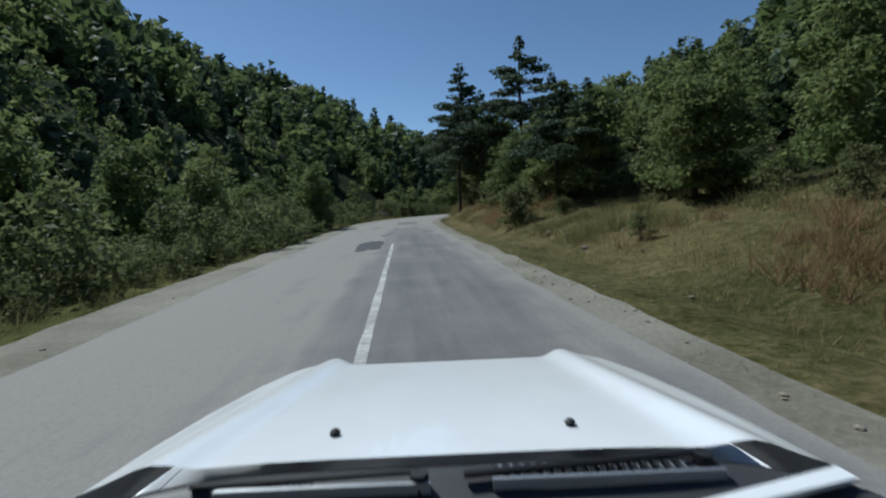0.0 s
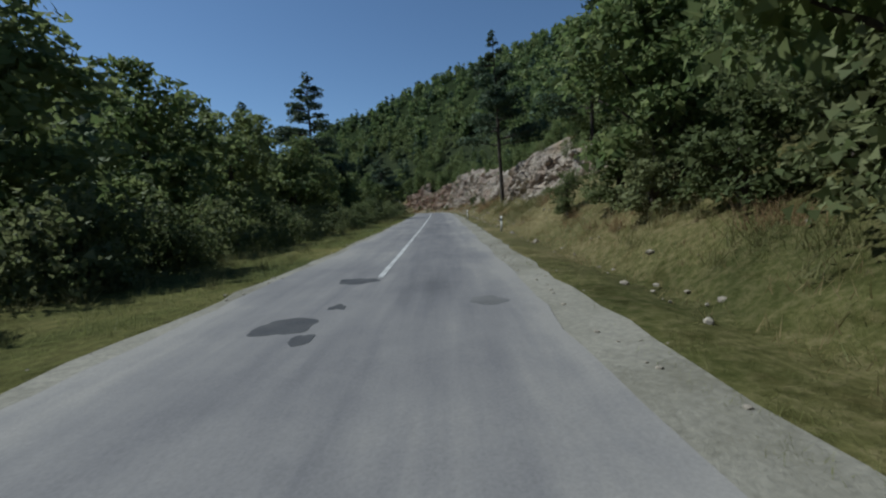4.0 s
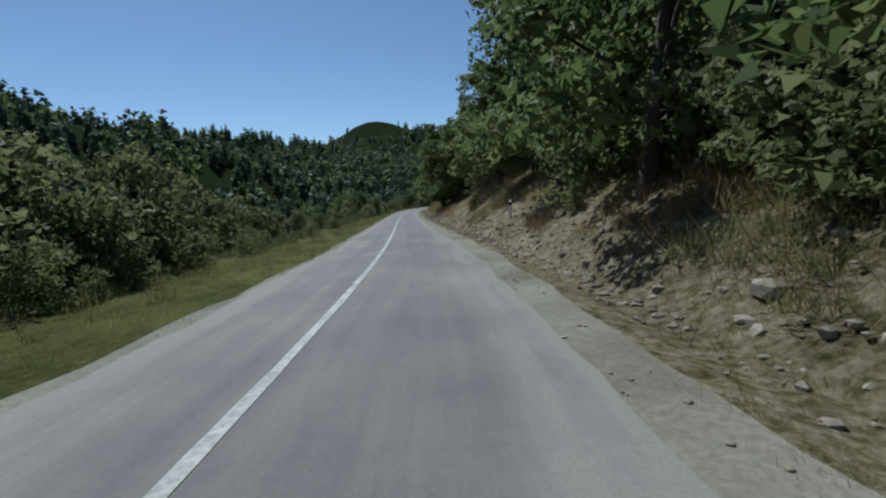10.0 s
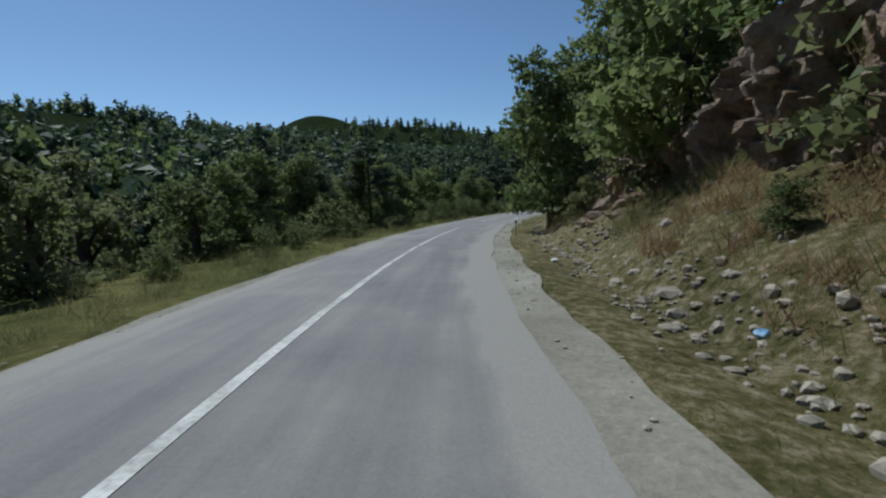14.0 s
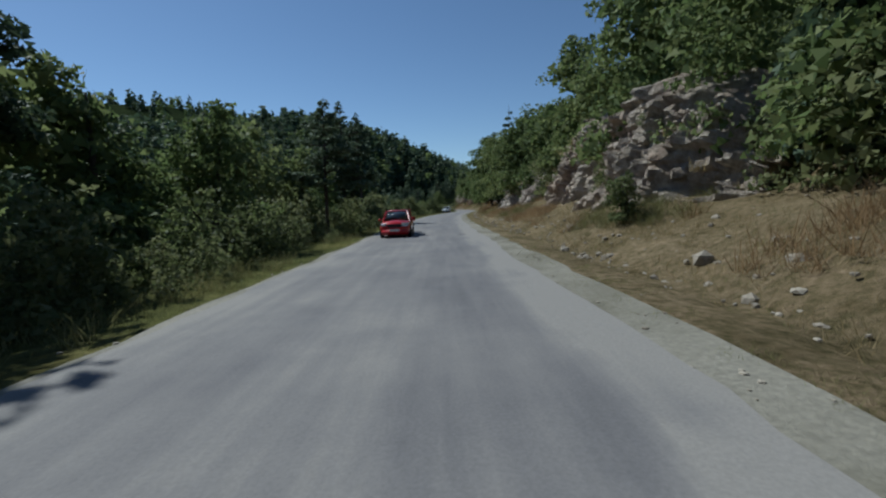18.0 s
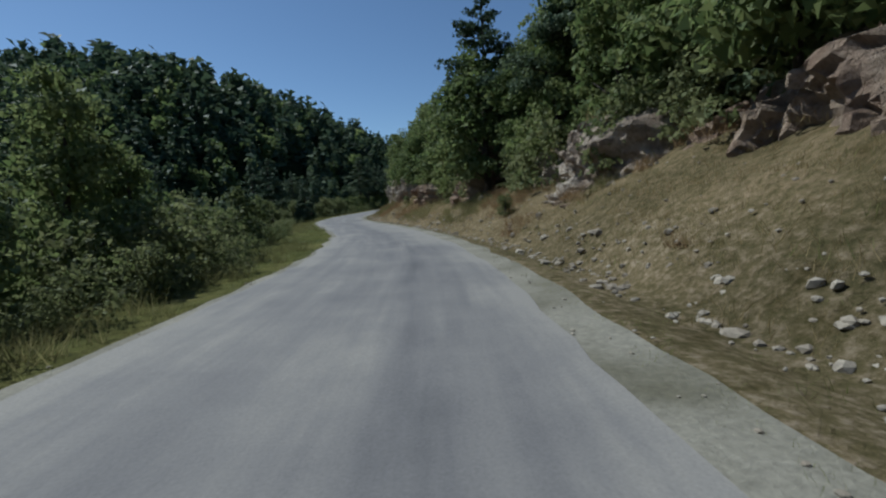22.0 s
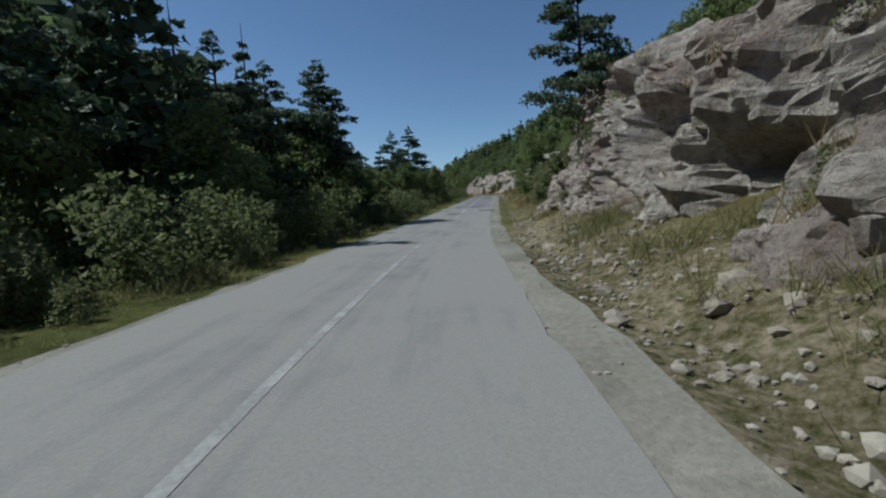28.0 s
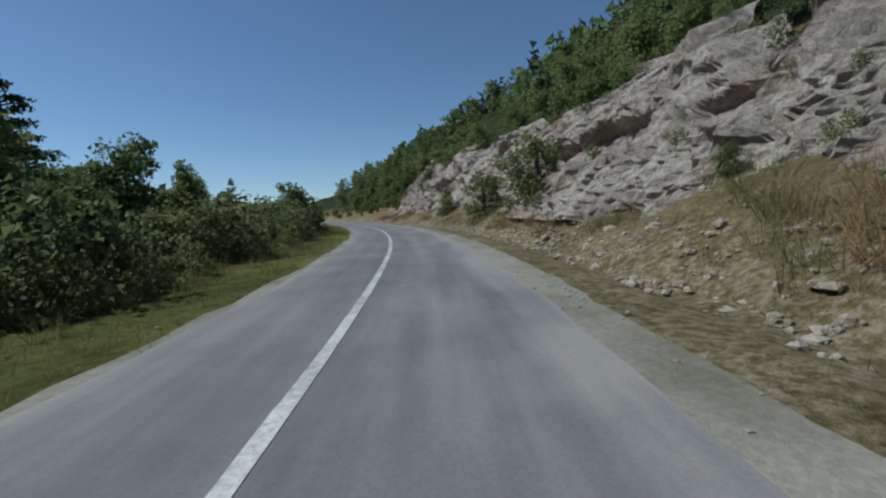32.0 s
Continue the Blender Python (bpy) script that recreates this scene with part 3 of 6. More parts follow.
def rock_cut(q0, q1, base, foot, high, lean, mat, label, seed, amp=1.0):
    """A broken rock face along the bank: base metres from the centre line, foot above the road, leaning back by lean metres a metre."""
    length = float(np.interp(q1, Q, DIST) - np.interp(q0, Q, DIST))
    rows, cols = int(length / 0.17) + 2, int(high * 1.15 / 0.16) + 6
    u, v = np.meshgrid(np.linspace(0, 1, rows), np.linspace(0, 1, cols), indexing="ij")
    q = q0 + (q1 - q0) * u
    d = np.interp(q, Q, DIST)
    ends = smooth(u / 0.12) * smooth((1 - u) / 0.12)
    top = high * (0.35 + 0.65 * ends) * (0.8 + 0.28 * vnoise(d, d * 0, 4.5, seed) + 0.16 * vnoise(d, d * 0, 1.6, seed + 9))
    z = foot - 1.2 + (top + 1.2) * v
    w = base + lean * (z - foot) + 2.2 * (1 - ends) + 1.2 * vnoise(d, z, 5.0, seed + 4)
    lift, tip = z + 0.12 * d * math.sin(seed), d + 0.35 * z
    tall = 0.9 if mat is PALE_ROCK else 0.55
    step, swell = (1.0, 1.0) if mat is not PALE_ROCK else (0.6, 1.6)
    out = amp * (step * (0.3 * lumps(tip, w * 0.2, lift * tall, 1.5, seed + 20) + 0.26 * lumps(tip, w * 0.2, lift * tall, 0.74, seed + 40) + 0.2 * lumps(tip, w * 0.2, lift, 0.4, seed + 60))
                 + swell * (0.2 * vnoise(d, z, 0.9, seed + 5) + 0.11 * vnoise(d, z, 0.36, seed + 6)) - 0.8 * swell * smooth((vnoise(d, z * 1.3, 3.1, seed + 70) - 0.35) / 0.3))
    crest = smooth((v - 0.86) / 0.14)
    w = w - out * (1 - 0.5 * crest) + crest * (1.6 + 0.1 * high)
    z = z + 0.25 * out + crest * 0.2
    x, y, zz = spot(q.ravel(), w.ravel(), z.ravel())
    ob = mesh_object("rock_face", np.stack([x, y, zz], 1), grid_faces(rows, cols)[:, ::-1], mat)
    r = np.random.default_rng(seed)
    for k in range(int(length * high * 0.42)):
        n = int(r.integers(4, rows - 4)) * cols + int(cols * (r.uniform(0.15, 1.0) if k % 3 else r.uniform(0.85, 1)))
        LEDGES.append((x[n], y[n], zz[n]))
    for k in range(int(length * 0.9)):
        i, j = int(r.integers(4, rows - 4)), int(cols * r.uniform(0.15, 0.85))
        n = i * cols + j
        s = r.uniform(0.12, 0.32)
        child = new("rock_block", BLOCKS[(id_of(mat), int(r.integers(8)))])
        child.matrix_basis = Matrix.Translation((x[n], y[n], zz[n])) @ Euler((r.uniform(-0.5, 0.5), r.uniform(-0.5, 0.5), r.uniform(0, 6))).to_matrix().to_4x4() @ Matrix.Diagonal((s * 1.2, s, s * r.uniform(0.6, 1.3), 1))
        child.parent = ob
    return tagged(ob, label, "rock", "rock faces above the road", "")


LEDGES = []


def id_of(mat):
    return (ROCK, PALE_ROCK, RED_ROCK).index(mat)


def block_mesh(r, mat):
    """An angular block: a box with broken corners."""
    bm = bmesh.new()
    bmesh.ops.create_cube(bm, size=2.0)
    bmesh.ops.bevel(bm, geom=list(bm.edges), offset=0.35, segments=1, affect="EDGES")
    for v in bm.verts:
        v.co += Vector(r.uniform(-0.22, 0.22, 3))
    me = bpy.data.meshes.new("rock_block")
    bm.to_mesh(me)
    bm.free()
    me.materials.append(mat)
    return me


BR = np.random.default_rng(3)
BLOCKS = {(k, n): block_mesh(BR, mk) for k, mk in enumerate((ROCK, PALE_ROCK, RED_ROCK)) for n in range(8)}
GREY_LABEL = "jagged grey-pink rock face cut above the road bank"
PALE_LABEL = "pale limestone cliff cut beside the road shoulder"
rock_cut(4.6, 6.4, 9.0, 2.2, 4.2, 0.45, ROCK, GREY_LABEL, 101)
rock_cut(6.5, 7.75, 9.6, 2.2, 9.0, 0.5, ROCK, "tall jagged grey-brown rock cliff above a grassy bank", 102, 1.2)
rock_cut(7.65, 8.8, 9.0, 2.0, 7.5, 0.5, RED_ROCK, "reddish jagged rock cliff above a dry bank", 103, 1.25)
rock_cut(8.85, 9.6, 8.0, 1.4, 4.2, 0.45, ROCK, "dark grey crags under overhanging trees", 104, 1.1)
rock_cut(11.15, 11.75, 9.2, 3.4, 3.4, 0.4, RED_ROCK, "brown and rusty rock outcrop above the road bank", 105, 1.1)
rock_cut(12.1, 12.7, 9.6, 3.8, 3.0, 0.4, RED_ROCK, "brown and rusty rock outcrop above the road bank", 106, 1.1)
rock_cut(13.95, 14.8, 8.2, 1.8, 4.4, 0.4, RED_ROCK, "grey and reddish crags above a dry slope", 107, 1.3)
rock_cut(17.1, 17.8, 9.6, 1.5, 4.8, 0.3, PALE_ROCK, "pale blocky crags above dry grass", 108, 1.3)
rock_cut(18.4, 19.0, 9.0, 1.9, 5.6, 0.35, ROCK, "blocky grey cliff above dry grass", 109, 1.2)
rock_cut(19.15, 19.8, 9.6, 1.6, 4.4, 0.3, PALE_ROCK, "pale blocky crags above dry grass", 110, 1.3)
rock_cut(20.1, 20.65, 9.2, 2.2, 3.4, 0.5, ROCK, GREY_LABEL, 111, 1.1)
rock_cut(20.95, 21.9, 10.4, 3.0, 4.8, 0.55, RED_ROCK, "brown and rusty rock outcrop above the road bank", 112, 1.1)
rock_cut(21.95, 22.5, 9.2, 2.6, 2.4, 0.6, RED_ROCK, "broken ochre rock ledges in a dry bank", 123, 1.1)
rock_cut(22.45, 22.9, 8.8, 2.4, 3.0, 0.4, ROCK, GREY_LABEL, 113, 1.1)
rock_cut(23.1, 23.28, 8.6, 2.2, 5.2, 0.12, RED_ROCK, "tall dark rock column under overhanging trees", 124, 1.0)
rock_cut(23.46, 23.78, 8.2, 1.8, 3.2, 0.35, RED_ROCK, "dark overhanging crag with reddish earth at its foot", 114, 1.2)
rock_cut(24.05, 24.95, 7.9, 1.5, 6.6, 0.35, ROCK, "craggy grey cliff above rusty dry grass", 115, 1.3)
rock_cut(25.35, 26.5, 8.2, 1.8, 6.0, 0.4, PALE_ROCK, PALE_LABEL, 116, 1.1)
rock_cut(27.75, 28.25, 6.4, 0.3, 8.5, 0.42, PALE_ROCK, "smooth pale limestone cliff close to the road", 117, 0.9)
rock_cut(28.15, 29.0, 6.8, 0.7, 9.0, 0.45, PALE_ROCK, "pinkish limestone cliff with hollows close to the road", 118, 1.2)
rock_cut(29.75, 30.65, 9.4, 2.2, 6.5, 0.5, PALE_ROCK, PALE_LABEL, 119, 1.2)
rock_cut(29.15, 29.7, 10.8, 2.8, 6.0, 0.5, PALE_ROCK, PALE_LABEL, 122, 1.2)
rock_cut(30.75, 31.5, 10.0, 2.8, 6.5, 0.65, RED_ROCK, "weathered orange and grey rock face above a bushy bank", 120, 1.1)
rock_cut(31.45, 34.8, 9.4, 2.0, 8.5, 0.85, PALE_ROCK, "broken grey limestone slope above a dry bank", 121, 1.1)

ICO = None


def stone_shape(rng, rough=0.28):
    global ICO
    if ICO is None:
        bm = bmesh.new()
        bmesh.ops.create_icosphere(bm, subdivisions=1, radius=1)
        ICO = (np.array([v.co for v in bm.verts]), np.array([[v.index for v in f.verts] for f in bm.faces]))
        bm.free()
    v = ICO[0] * (1 + rng.uniform(-rough, rough, (len(ICO[0]), 1)))
    return v * rng.uniform(0.6, 1.2, 3) * np.array([1, 1, 0.7])


def turn_z(v, angles, scales, places):
    """Copies of the points v (n, 3), one for each angle, scale and place: (m, n, 3)."""
    c, s = np.cos(angles)[:, None], np.sin(angles)[:, None]
    x, y = v[None, :, 0] * c - v[None, :, 1] * s, v[None, :, 0] * s + v[None, :, 1] * c
    z = np.broadcast_to(v[None, :, 2], x.shape)
    return np.stack([x, y, z], 2) * scales[:, None, None] + places[:, None, :]


def scatter(name, shapes, q, w, size, mat, label, category, rng, sink=0.15):
    """ONE object of many small pieces, laid on the ground."""
    x, y, _ = spot(q, w)
    z = ground_height(x, y) - sink * size
    vs, fs, base = [], [], 0
    pick = rng.integers(0, len(shapes), len(q))
    for k, (v, f) in enumerate(shapes):
        m = np.nonzero(pick == k)[0]
        if len(m) == 0:
            continue
        p = turn_z(v, rng.uniform(0, 6.28, len(m)), size[m], np.stack([x[m], y[m], z[m]], 1))
        vs.append(p.reshape(-1, 3))
        fs.append((f[None] + base + (np.arange(len(m)) * len(v))[:, None, None]).reshape(-1, f.shape[1]))
        base += len(m) * len(v)
    ob = mesh_object(name, np.concatenate(vs), np.concatenate(fs), mat)
    return tagged(ob, label, category, "", "stuff")


rng = np.random.default_rng(11)
stone_shape(rng)
STONES = [(stone_shape(rng), ICO[1]) for _ in range(10)]
SCREE = [(-4, 0.02), (0.9, 0.05), (1.2, 0.3), (2.4, 0.4), (2.8, 0.1), (4, 0.05), (6, 0.6), (8.7, 1), (9.2, 0.7), (10.5, 0.6), (11, 1), (14.5, 1), (16.5, 0.5), (18, 0.35), (20, 0.6), (20.8, 1),
         (22, 0.8), (23.5, 0.5), (25, 0.35), (27.4, 0.5), (27.8, 1), (28.9, 0.8), (29.4, 0.12), (30.5, 0.14), (31, 0.8), (35, 0.8)]
q = rng.uniform(-0.5, 35, 22000)
q = q[rng.uniform(0, 1, len(q)) < table(SCREE, q)]
w = table(TOE, q) - 0.9 + rng.exponential(np.where(rng.uniform(0, 1, len(q)) < 0.5, 1.2, 2.8))
scatter("stones", STONES, q, w, np.clip(rng.lognormal(-2.85, 0.6, len(q)), 0.02, 0.26), STONE, "pale broken stones strewn along the foot of the bank", "stones", rng, 0.1)
BAND = [(-4, 0), (5.9, 0), (6.3, 0.7), (8.7, 1), (9.1, 0.5), (9.8, 0.5), (10.4, 1), (12, 0.8), (13, 0.6), (13.6, 1), (14.8, 0.8), (16.5, 0.5), (17.4, 0.4), (19.8, 0.2), (20.4, 1), (22, 0.8), (22.6, 0.2), (24, 0.5), (25, 0.5), (25.4, 0.1),
        (27.3, 0.3), (27.7, 1), (29, 0.6), (29.4, 0.1), (30.6, 0.15), (31.2, 1), (35, 1)]
q = rng.uniform(5, 34.5, 19000)
q = q[rng.uniform(0, 1, len(q)) < table(BAND, q)]
w = table(TOE, q) - 0.45 + rng.exponential(0.8, len(q))
scatter("rubble", STONES, q, w, np.clip(rng.lognormal(-2.65, 0.5, len(q)), 0.04, 0.26), STONE, "pale rubble fallen from the rocks to the road's edge", "stones", rng, 0.15)
for _ in range(34):
    qk = rng.uniform(6.5, 32.8)
    if rng.uniform() > float(table(SCREE, qk)):
        continue
    wk = float(table(TOE, qk)) + rng.uniform(0.2, 3.0)
    x, y, _ = spot(qk, wk)
    sz = rng.uniform(0.16, 0.34)
    ob = mesh_object("boulder", stone_shape(rng, 0.22) * sz, ICO[1], STONE)
    ob.location = (float(x), float(y), float(ground_height(x, y)[0]) + sz * 0.2)
    tagged(ob, "pale angular boulder lying on the bank", "boulder", "boulders on the bank")


# ---------- trees and bushes ----------
def tube(points, radii, sides=6):
    p, r = np.array(points, float), np.array(radii, float)
    a = np.linspace(0, 2 * np.pi, sides, endpoint=False)
    d = np.gradient(p, axis=0)
    d /= np.linalg.norm(d, axis=1)[:, None] + 1e-9
    ref = np.where(np.abs(d[:, 2:3]) > 0.9, np.array([[1.0, 0, 0]]), np.array([[0, 0, 1.0]]))
    s = np.cross(d, ref)
    s /= np.linalg.norm(s, axis=1)[:, None] + 1e-9
    t = np.cross(d, s)
    v = p[:, None] + r[:, None, None] * (s[:, None] * np.cos(a)[None, :, None] + t[:, None] * np.sin(a)[None, :, None])
    n = len(p)
    f = [[i * sides + j, i * sides + (j + 1) % sides, (i + 1) * sides + (j + 1) % sides, (i + 1) * sides + j] for i in range(n - 1) for j in range(sides)]
    return v.reshape(-1, 3), np.array(f)


def join(pieces):
    vs, fs, base = [], [], 0
    for v, f in pieces:
        vs.append(v)
        fs.append(f + base)
        base += len(v)
    return np.concatenate(vs), np.concatenate(fs)


def leaves(rng, blobs, n, size, flat=0.0, spread=0.28, corners=4):
    """n small folded leaf sprays on the skins of the blobs (x, y, z, rx, ry, rz)."""
    b = np.array(blobs, float)
    area = (b[:, 3] * b[:, 4] + b[:, 3] * b[:, 5] + b[:, 4] * b[:, 5])
    k = rng.choice(len(b), n, p=area / area.sum())
    d = rng.normal(size=(n, 3))
    d /= np.linalg.norm(d, axis=1)[:, None]
    d[:, 2] = np.where(d[:, 2] < -0.55, -d[:, 2], d[:, 2])
    p = b[k, :3] + d * b[k, 3:] * (1 + spread * np.clip(rng.normal(size=(n, 1)), -1.8, 0.9) - 0.06)
    nrm = d * (1 - flat) + np.array([0, 0, flat]) + 0.75 * rng.normal(size=(n, 3)) * (1 - 0.5 * flat)
    nrm /= np.linalg.norm(nrm, axis=1)[:, None]
    a = np.cross(nrm, rng.normal(size=(n, 3)))
    a /= np.linalg.norm(a, axis=1)[:, None]
    c = np.cross(nrm, a)
    s = size * rng.uniform(0.55, 1.35, (n, 1))
    if corners == 3:
        v = np.stack([p - a * s, p + a * s * 0.8 + c * s * 0.7, p + a * s * 0.6 - c * s * 0.8], 1)
    else:
        v = np.stack([p - a * s, p + c * s * 0.55 + nrm * s * 0.15, p + a * s, p - c * s * 0.55 + nrm * s * 0.15], 1)
    return v.reshape(-1, 3), np.arange(n * corners).reshape(n, corners)


def core(blobs, shrink=0.78, corners=4):
    out = []
    for x, y, z, a, b, c in blobs:
        ring = []
        for i in range(3):
            e = (-0.9, 0.1, 1.1)[i]
            for j in range(5):
                g = 2 * math.pi * j / 5 + i * 0.6
                ring.append((x + a * shrink * math.cos(e) * math.cos(g), y + b * shrink * math.cos(e) * math.sin(g), z + c * shrink * math.sin(e)))
        quads = [(i * 5 + j, i * 5 + (j + 1) % 5, (i + 1) * 5 + (j + 1) % 5, (i + 1) * 5 + j) for i in range(2) for j in range(5)]
        if corners == 3:
            quads = [t for a, b, c, d in quads for t in ((a, b, c), (a, c, d))]
        out.append((np.array(ring), np.array(quads)))
    return join(out)


def broadleaf_shape(rng, height, wide, skirt, n, size, heart=11, corners=3, twigs=9):
    """Blobs for a broad crown that starts skirt above the ground, and its trunk with limbs."""
    blobs = []
    for k in range(10):
        u = k / 9
        z = skirt + (height - skirt) * (0.12 + 0.76 * u)
        r = wide * (0.55 + 0.45 * math.sin(math.pi * (0.25 + 0.72 * u)))
        g = rng.uniform(0, 6.28)
        o = r * rng.uniform(0.25, 0.62)
        b = rng.uniform(0.36, 0.55) * r
        blobs.append((o * math.cos(g), o * math.sin(g), z, b, b, b * rng.uniform(0.75, 1.0)))
    for k in range(4):
        g = k * 1.57 + rng.uniform(-0.4, 0.4)
        blobs.append((0.48 * wide * math.cos(g), 0.48 * wide * math.sin(g), skirt + 0.13 * (height - skirt), 0.4 * wide, 0.4 * wide, 0.13 * (height - skirt)))
    blobs.append((0, 0, skirt + (height - skirt) * 0.5, wide * 0.55, wide * 0.55, (height - skirt) * 0.45))
    sprays = []
    for x, y, z, a, b, c in blobs:
        for _ in range(twigs):
            d = rng.normal(size=3)
            d /= np.linalg.norm(d)
            d[2] = abs(d[2]) * 0.9 if d[2] < -0.5 else d[2]
            k, out = rng.uniform(0.26, 0.46), rng.uniform(0.62, 0.92)
            sprays.append((x + d[0] * a * out, y + d[1] * b * out, z + d[2] * c * out, a * k, b * k, c * k * 0.8))
    wood = [tube([(0, 0, -0.4), (0.08, 0.03, height * 0.3), (0.0, 0.1, height * 0.62), (0.05, 0.1, height * 0.85)], [0.045 * wide + 0.07, 0.14, 0.09, 0.03])]
    for b in blobs[:6]:
        wood.append(tube([(0.05, 0.03, b[2] * 0.45), (b[0] * 0.5, b[1] * 0.5, b[2] * 0.8), (b[0], b[1], b[2])], [0.07, 0.05, 0.02], 5))
    inner = [(x, y, z, a * 0.6, b * 0.6, c * 0.6) for x, y, z, a, b, c in blobs]
    heartwood = leaves(rng, inner, n // 7, size * 1.7, corners=corners) if heart == 0 else core(blobs[-1:] if heart == 1 else blobs[-heart:-1], 0.42, corners)
    crown = join([leaves(rng, sprays or blobs, n, size, corners=corners), heartwood])
    return join(wood), crown


def pine_shape(rng, height, n, size, bare=0.35, reach=0.26):
    wood = [tube([(0, 0, -0.4), (0.06, 0, height * 0.35), (0.0, 0.08, height * 0.7), (0.03, 0.05, height * 0.98)], [0.2, 0.16, 0.1, 0.02], 7)]
    blobs = []
    tiers = int(height * 1.5)
    for k in range(tiers):
        u = (k + rng.uniform(0, 0.8)) / tiers
        z = height * (bare + (0.98 - bare) * u)
        r = height * reach * (1.05 - u) ** 0.75 * rng.uniform(0.6, 1.1)
        for j in range(rng.integers(2, 4)):
            g = rng.uniform(0, 6.28)
            x, y = r * math.cos(g), r * math.sin(g)
            lift = rng.uniform(-0.05, 0.22) * r
            wood.append(tube([(0, 0, z - 0.1), (x * 0.5, y * 0.5, z + lift * 0.3), (x, y, z + lift)], [0.05, 0.035, 0.015], 4))
            for m in (0.55, 0.8, 1.0):
                b = (0.16 + 0.22 * m) * r * rng.uniform(0.6, 0.95) + 0.12
                blobs.append((x * m, y * m, z + lift * m + 0.1, b, b, b * 0.38))
    blobs.append((0, 0, height * 0.97, height * 0.03, height * 0.03, height * 0.05))
    return join(wood), leaves(rng, blobs, n, size, 0.45, 0.2, 3)


def spruce_shape(rng, height, n, size, reach=0.2, corners=4):
    wood = [tube([(0, 0, -0.4), (0, 0.02, height * 0.5), (0, 0, height)], [0.17, 0.1, 0.01], 6)]
    blobs = []
    tiers = int(height * 1.4)
    for k in range(tiers):
        u = k / tiers
        z, r = height * (0.08 + 0.9 * u), height * reach * (1 - u) ** 0.9 + 0.12
        for j in range(5):
            g = rng.uniform(0, 6.28)
            o = r * 0.62
            blobs.append((o * math.cos(g), o * math.sin(g), z - 0.2 * r, r * 0.42, r * 0.42, r * 0.22))
    return join(wood), leaves(rng, blobs, n, size, 0.35, 0.25, corners)


def plant(name, label, category, group, shape, mat):
    (tv, tf), (cv, cf) = shape
    root = new(name)
    tagged(root, label, category, group)
    mesh_object("trunk", tv, tf, BARK, root, smooth=True)
    mesh_object("crown", cv, cf, mat, root)
    return root


rng = np.random.default_rng(5)
BROAD_LABEL = "dense dark green broadleaf tree leafy to the ground"
PROTO = {
    "broad": [plant("broadleaf_tree", BROAD_LABEL, "tree", "roadside trees", broadleaf_shape(rng, 8.0, 3.0, 0.2, 6200, 0.118, 0), LEAF) for _ in range(5)],
    "bush": [plant("bush", "rounded green roadside bush with small leaves", "bush", "roadside bushes", broadleaf_shape(rng, 3.2, 1.7, -0.2, 2300, 0.085, 0), SCRUB) for _ in range(4)],
    "pine": [plant("pine_tree", "tall black pine with an open crown and bare lower trunk", "tree", "roadside pines", pine_shape(rng, 13.0, 8200, 0.145), NEEDLE) for _ in range(3)],
    "spruce": [plant("spruce_tree", "dark pointed spruce tree", "tree", "spruces", spruce_shape(rng, 11.0, 4200, 0.2, 0.2, 3), NEEDLE) for _ in range(2)],
}
USED = set()
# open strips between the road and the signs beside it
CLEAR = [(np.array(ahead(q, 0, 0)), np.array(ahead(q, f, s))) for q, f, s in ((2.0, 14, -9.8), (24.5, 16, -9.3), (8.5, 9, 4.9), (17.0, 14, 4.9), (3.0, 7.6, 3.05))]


TALL = [(-4, 1), (25.6, 1), (26.6, 1.4), (30.4, 1.4), (31.4, 1.05), (42, 1)]


def put_tree(kind, q, w, scale, rng, lean=0.05, margin=0.6):
    k = int(rng.integers(len(PROTO[kind])))
    x, y, _ = spot(q, w)
    q2, w2 = locate(x, y)
    if -4.6 < w2[0] < float(table(TOE, q2[0])) + margin:
        return
    if kind in ("pine", "spruce") and w < 0:
        scale *= float(table(TALL, q))
    for a, b in CLEAR:
        d = b - a
        u = min(1.05, max(0.3, float(((x - a[0]) * d[0] + (y - a[1]) * d[1]) / (d @ d))))
        if math.hypot(x - a[0] - u * d[0], y - a[1] - u * d[1]) < {"broad": 3.4, "bush": 1.9}.get(kind, 2.0) * scale:
            return
    z = float(ground_height(x, y)[0])
    m = Matrix.Translation((float(x), float(y), z)) @ Euler((rng.normal() * lean, rng.normal() * lean, rng.uniform(0, 6.28))).to_matrix().to_4x4()
    m = m @ Matrix.Diagonal((scale * rng.uniform(0.85, 1.2), scale * rng.uniform(0.85, 1.2), scale * rng.uniform(0.9, 1.1), 1))
    ob = PROTO[kind][k]
    if (kind, k) in USED:
        copy_thing(ob, m @ Matrix.Diagonal((1 / ob.scale[0], 1 / ob.scale[1], 1 / ob.scale[2], 1)))
    else:
        USED.add((kind, k))
        ob.matrix_basis = m


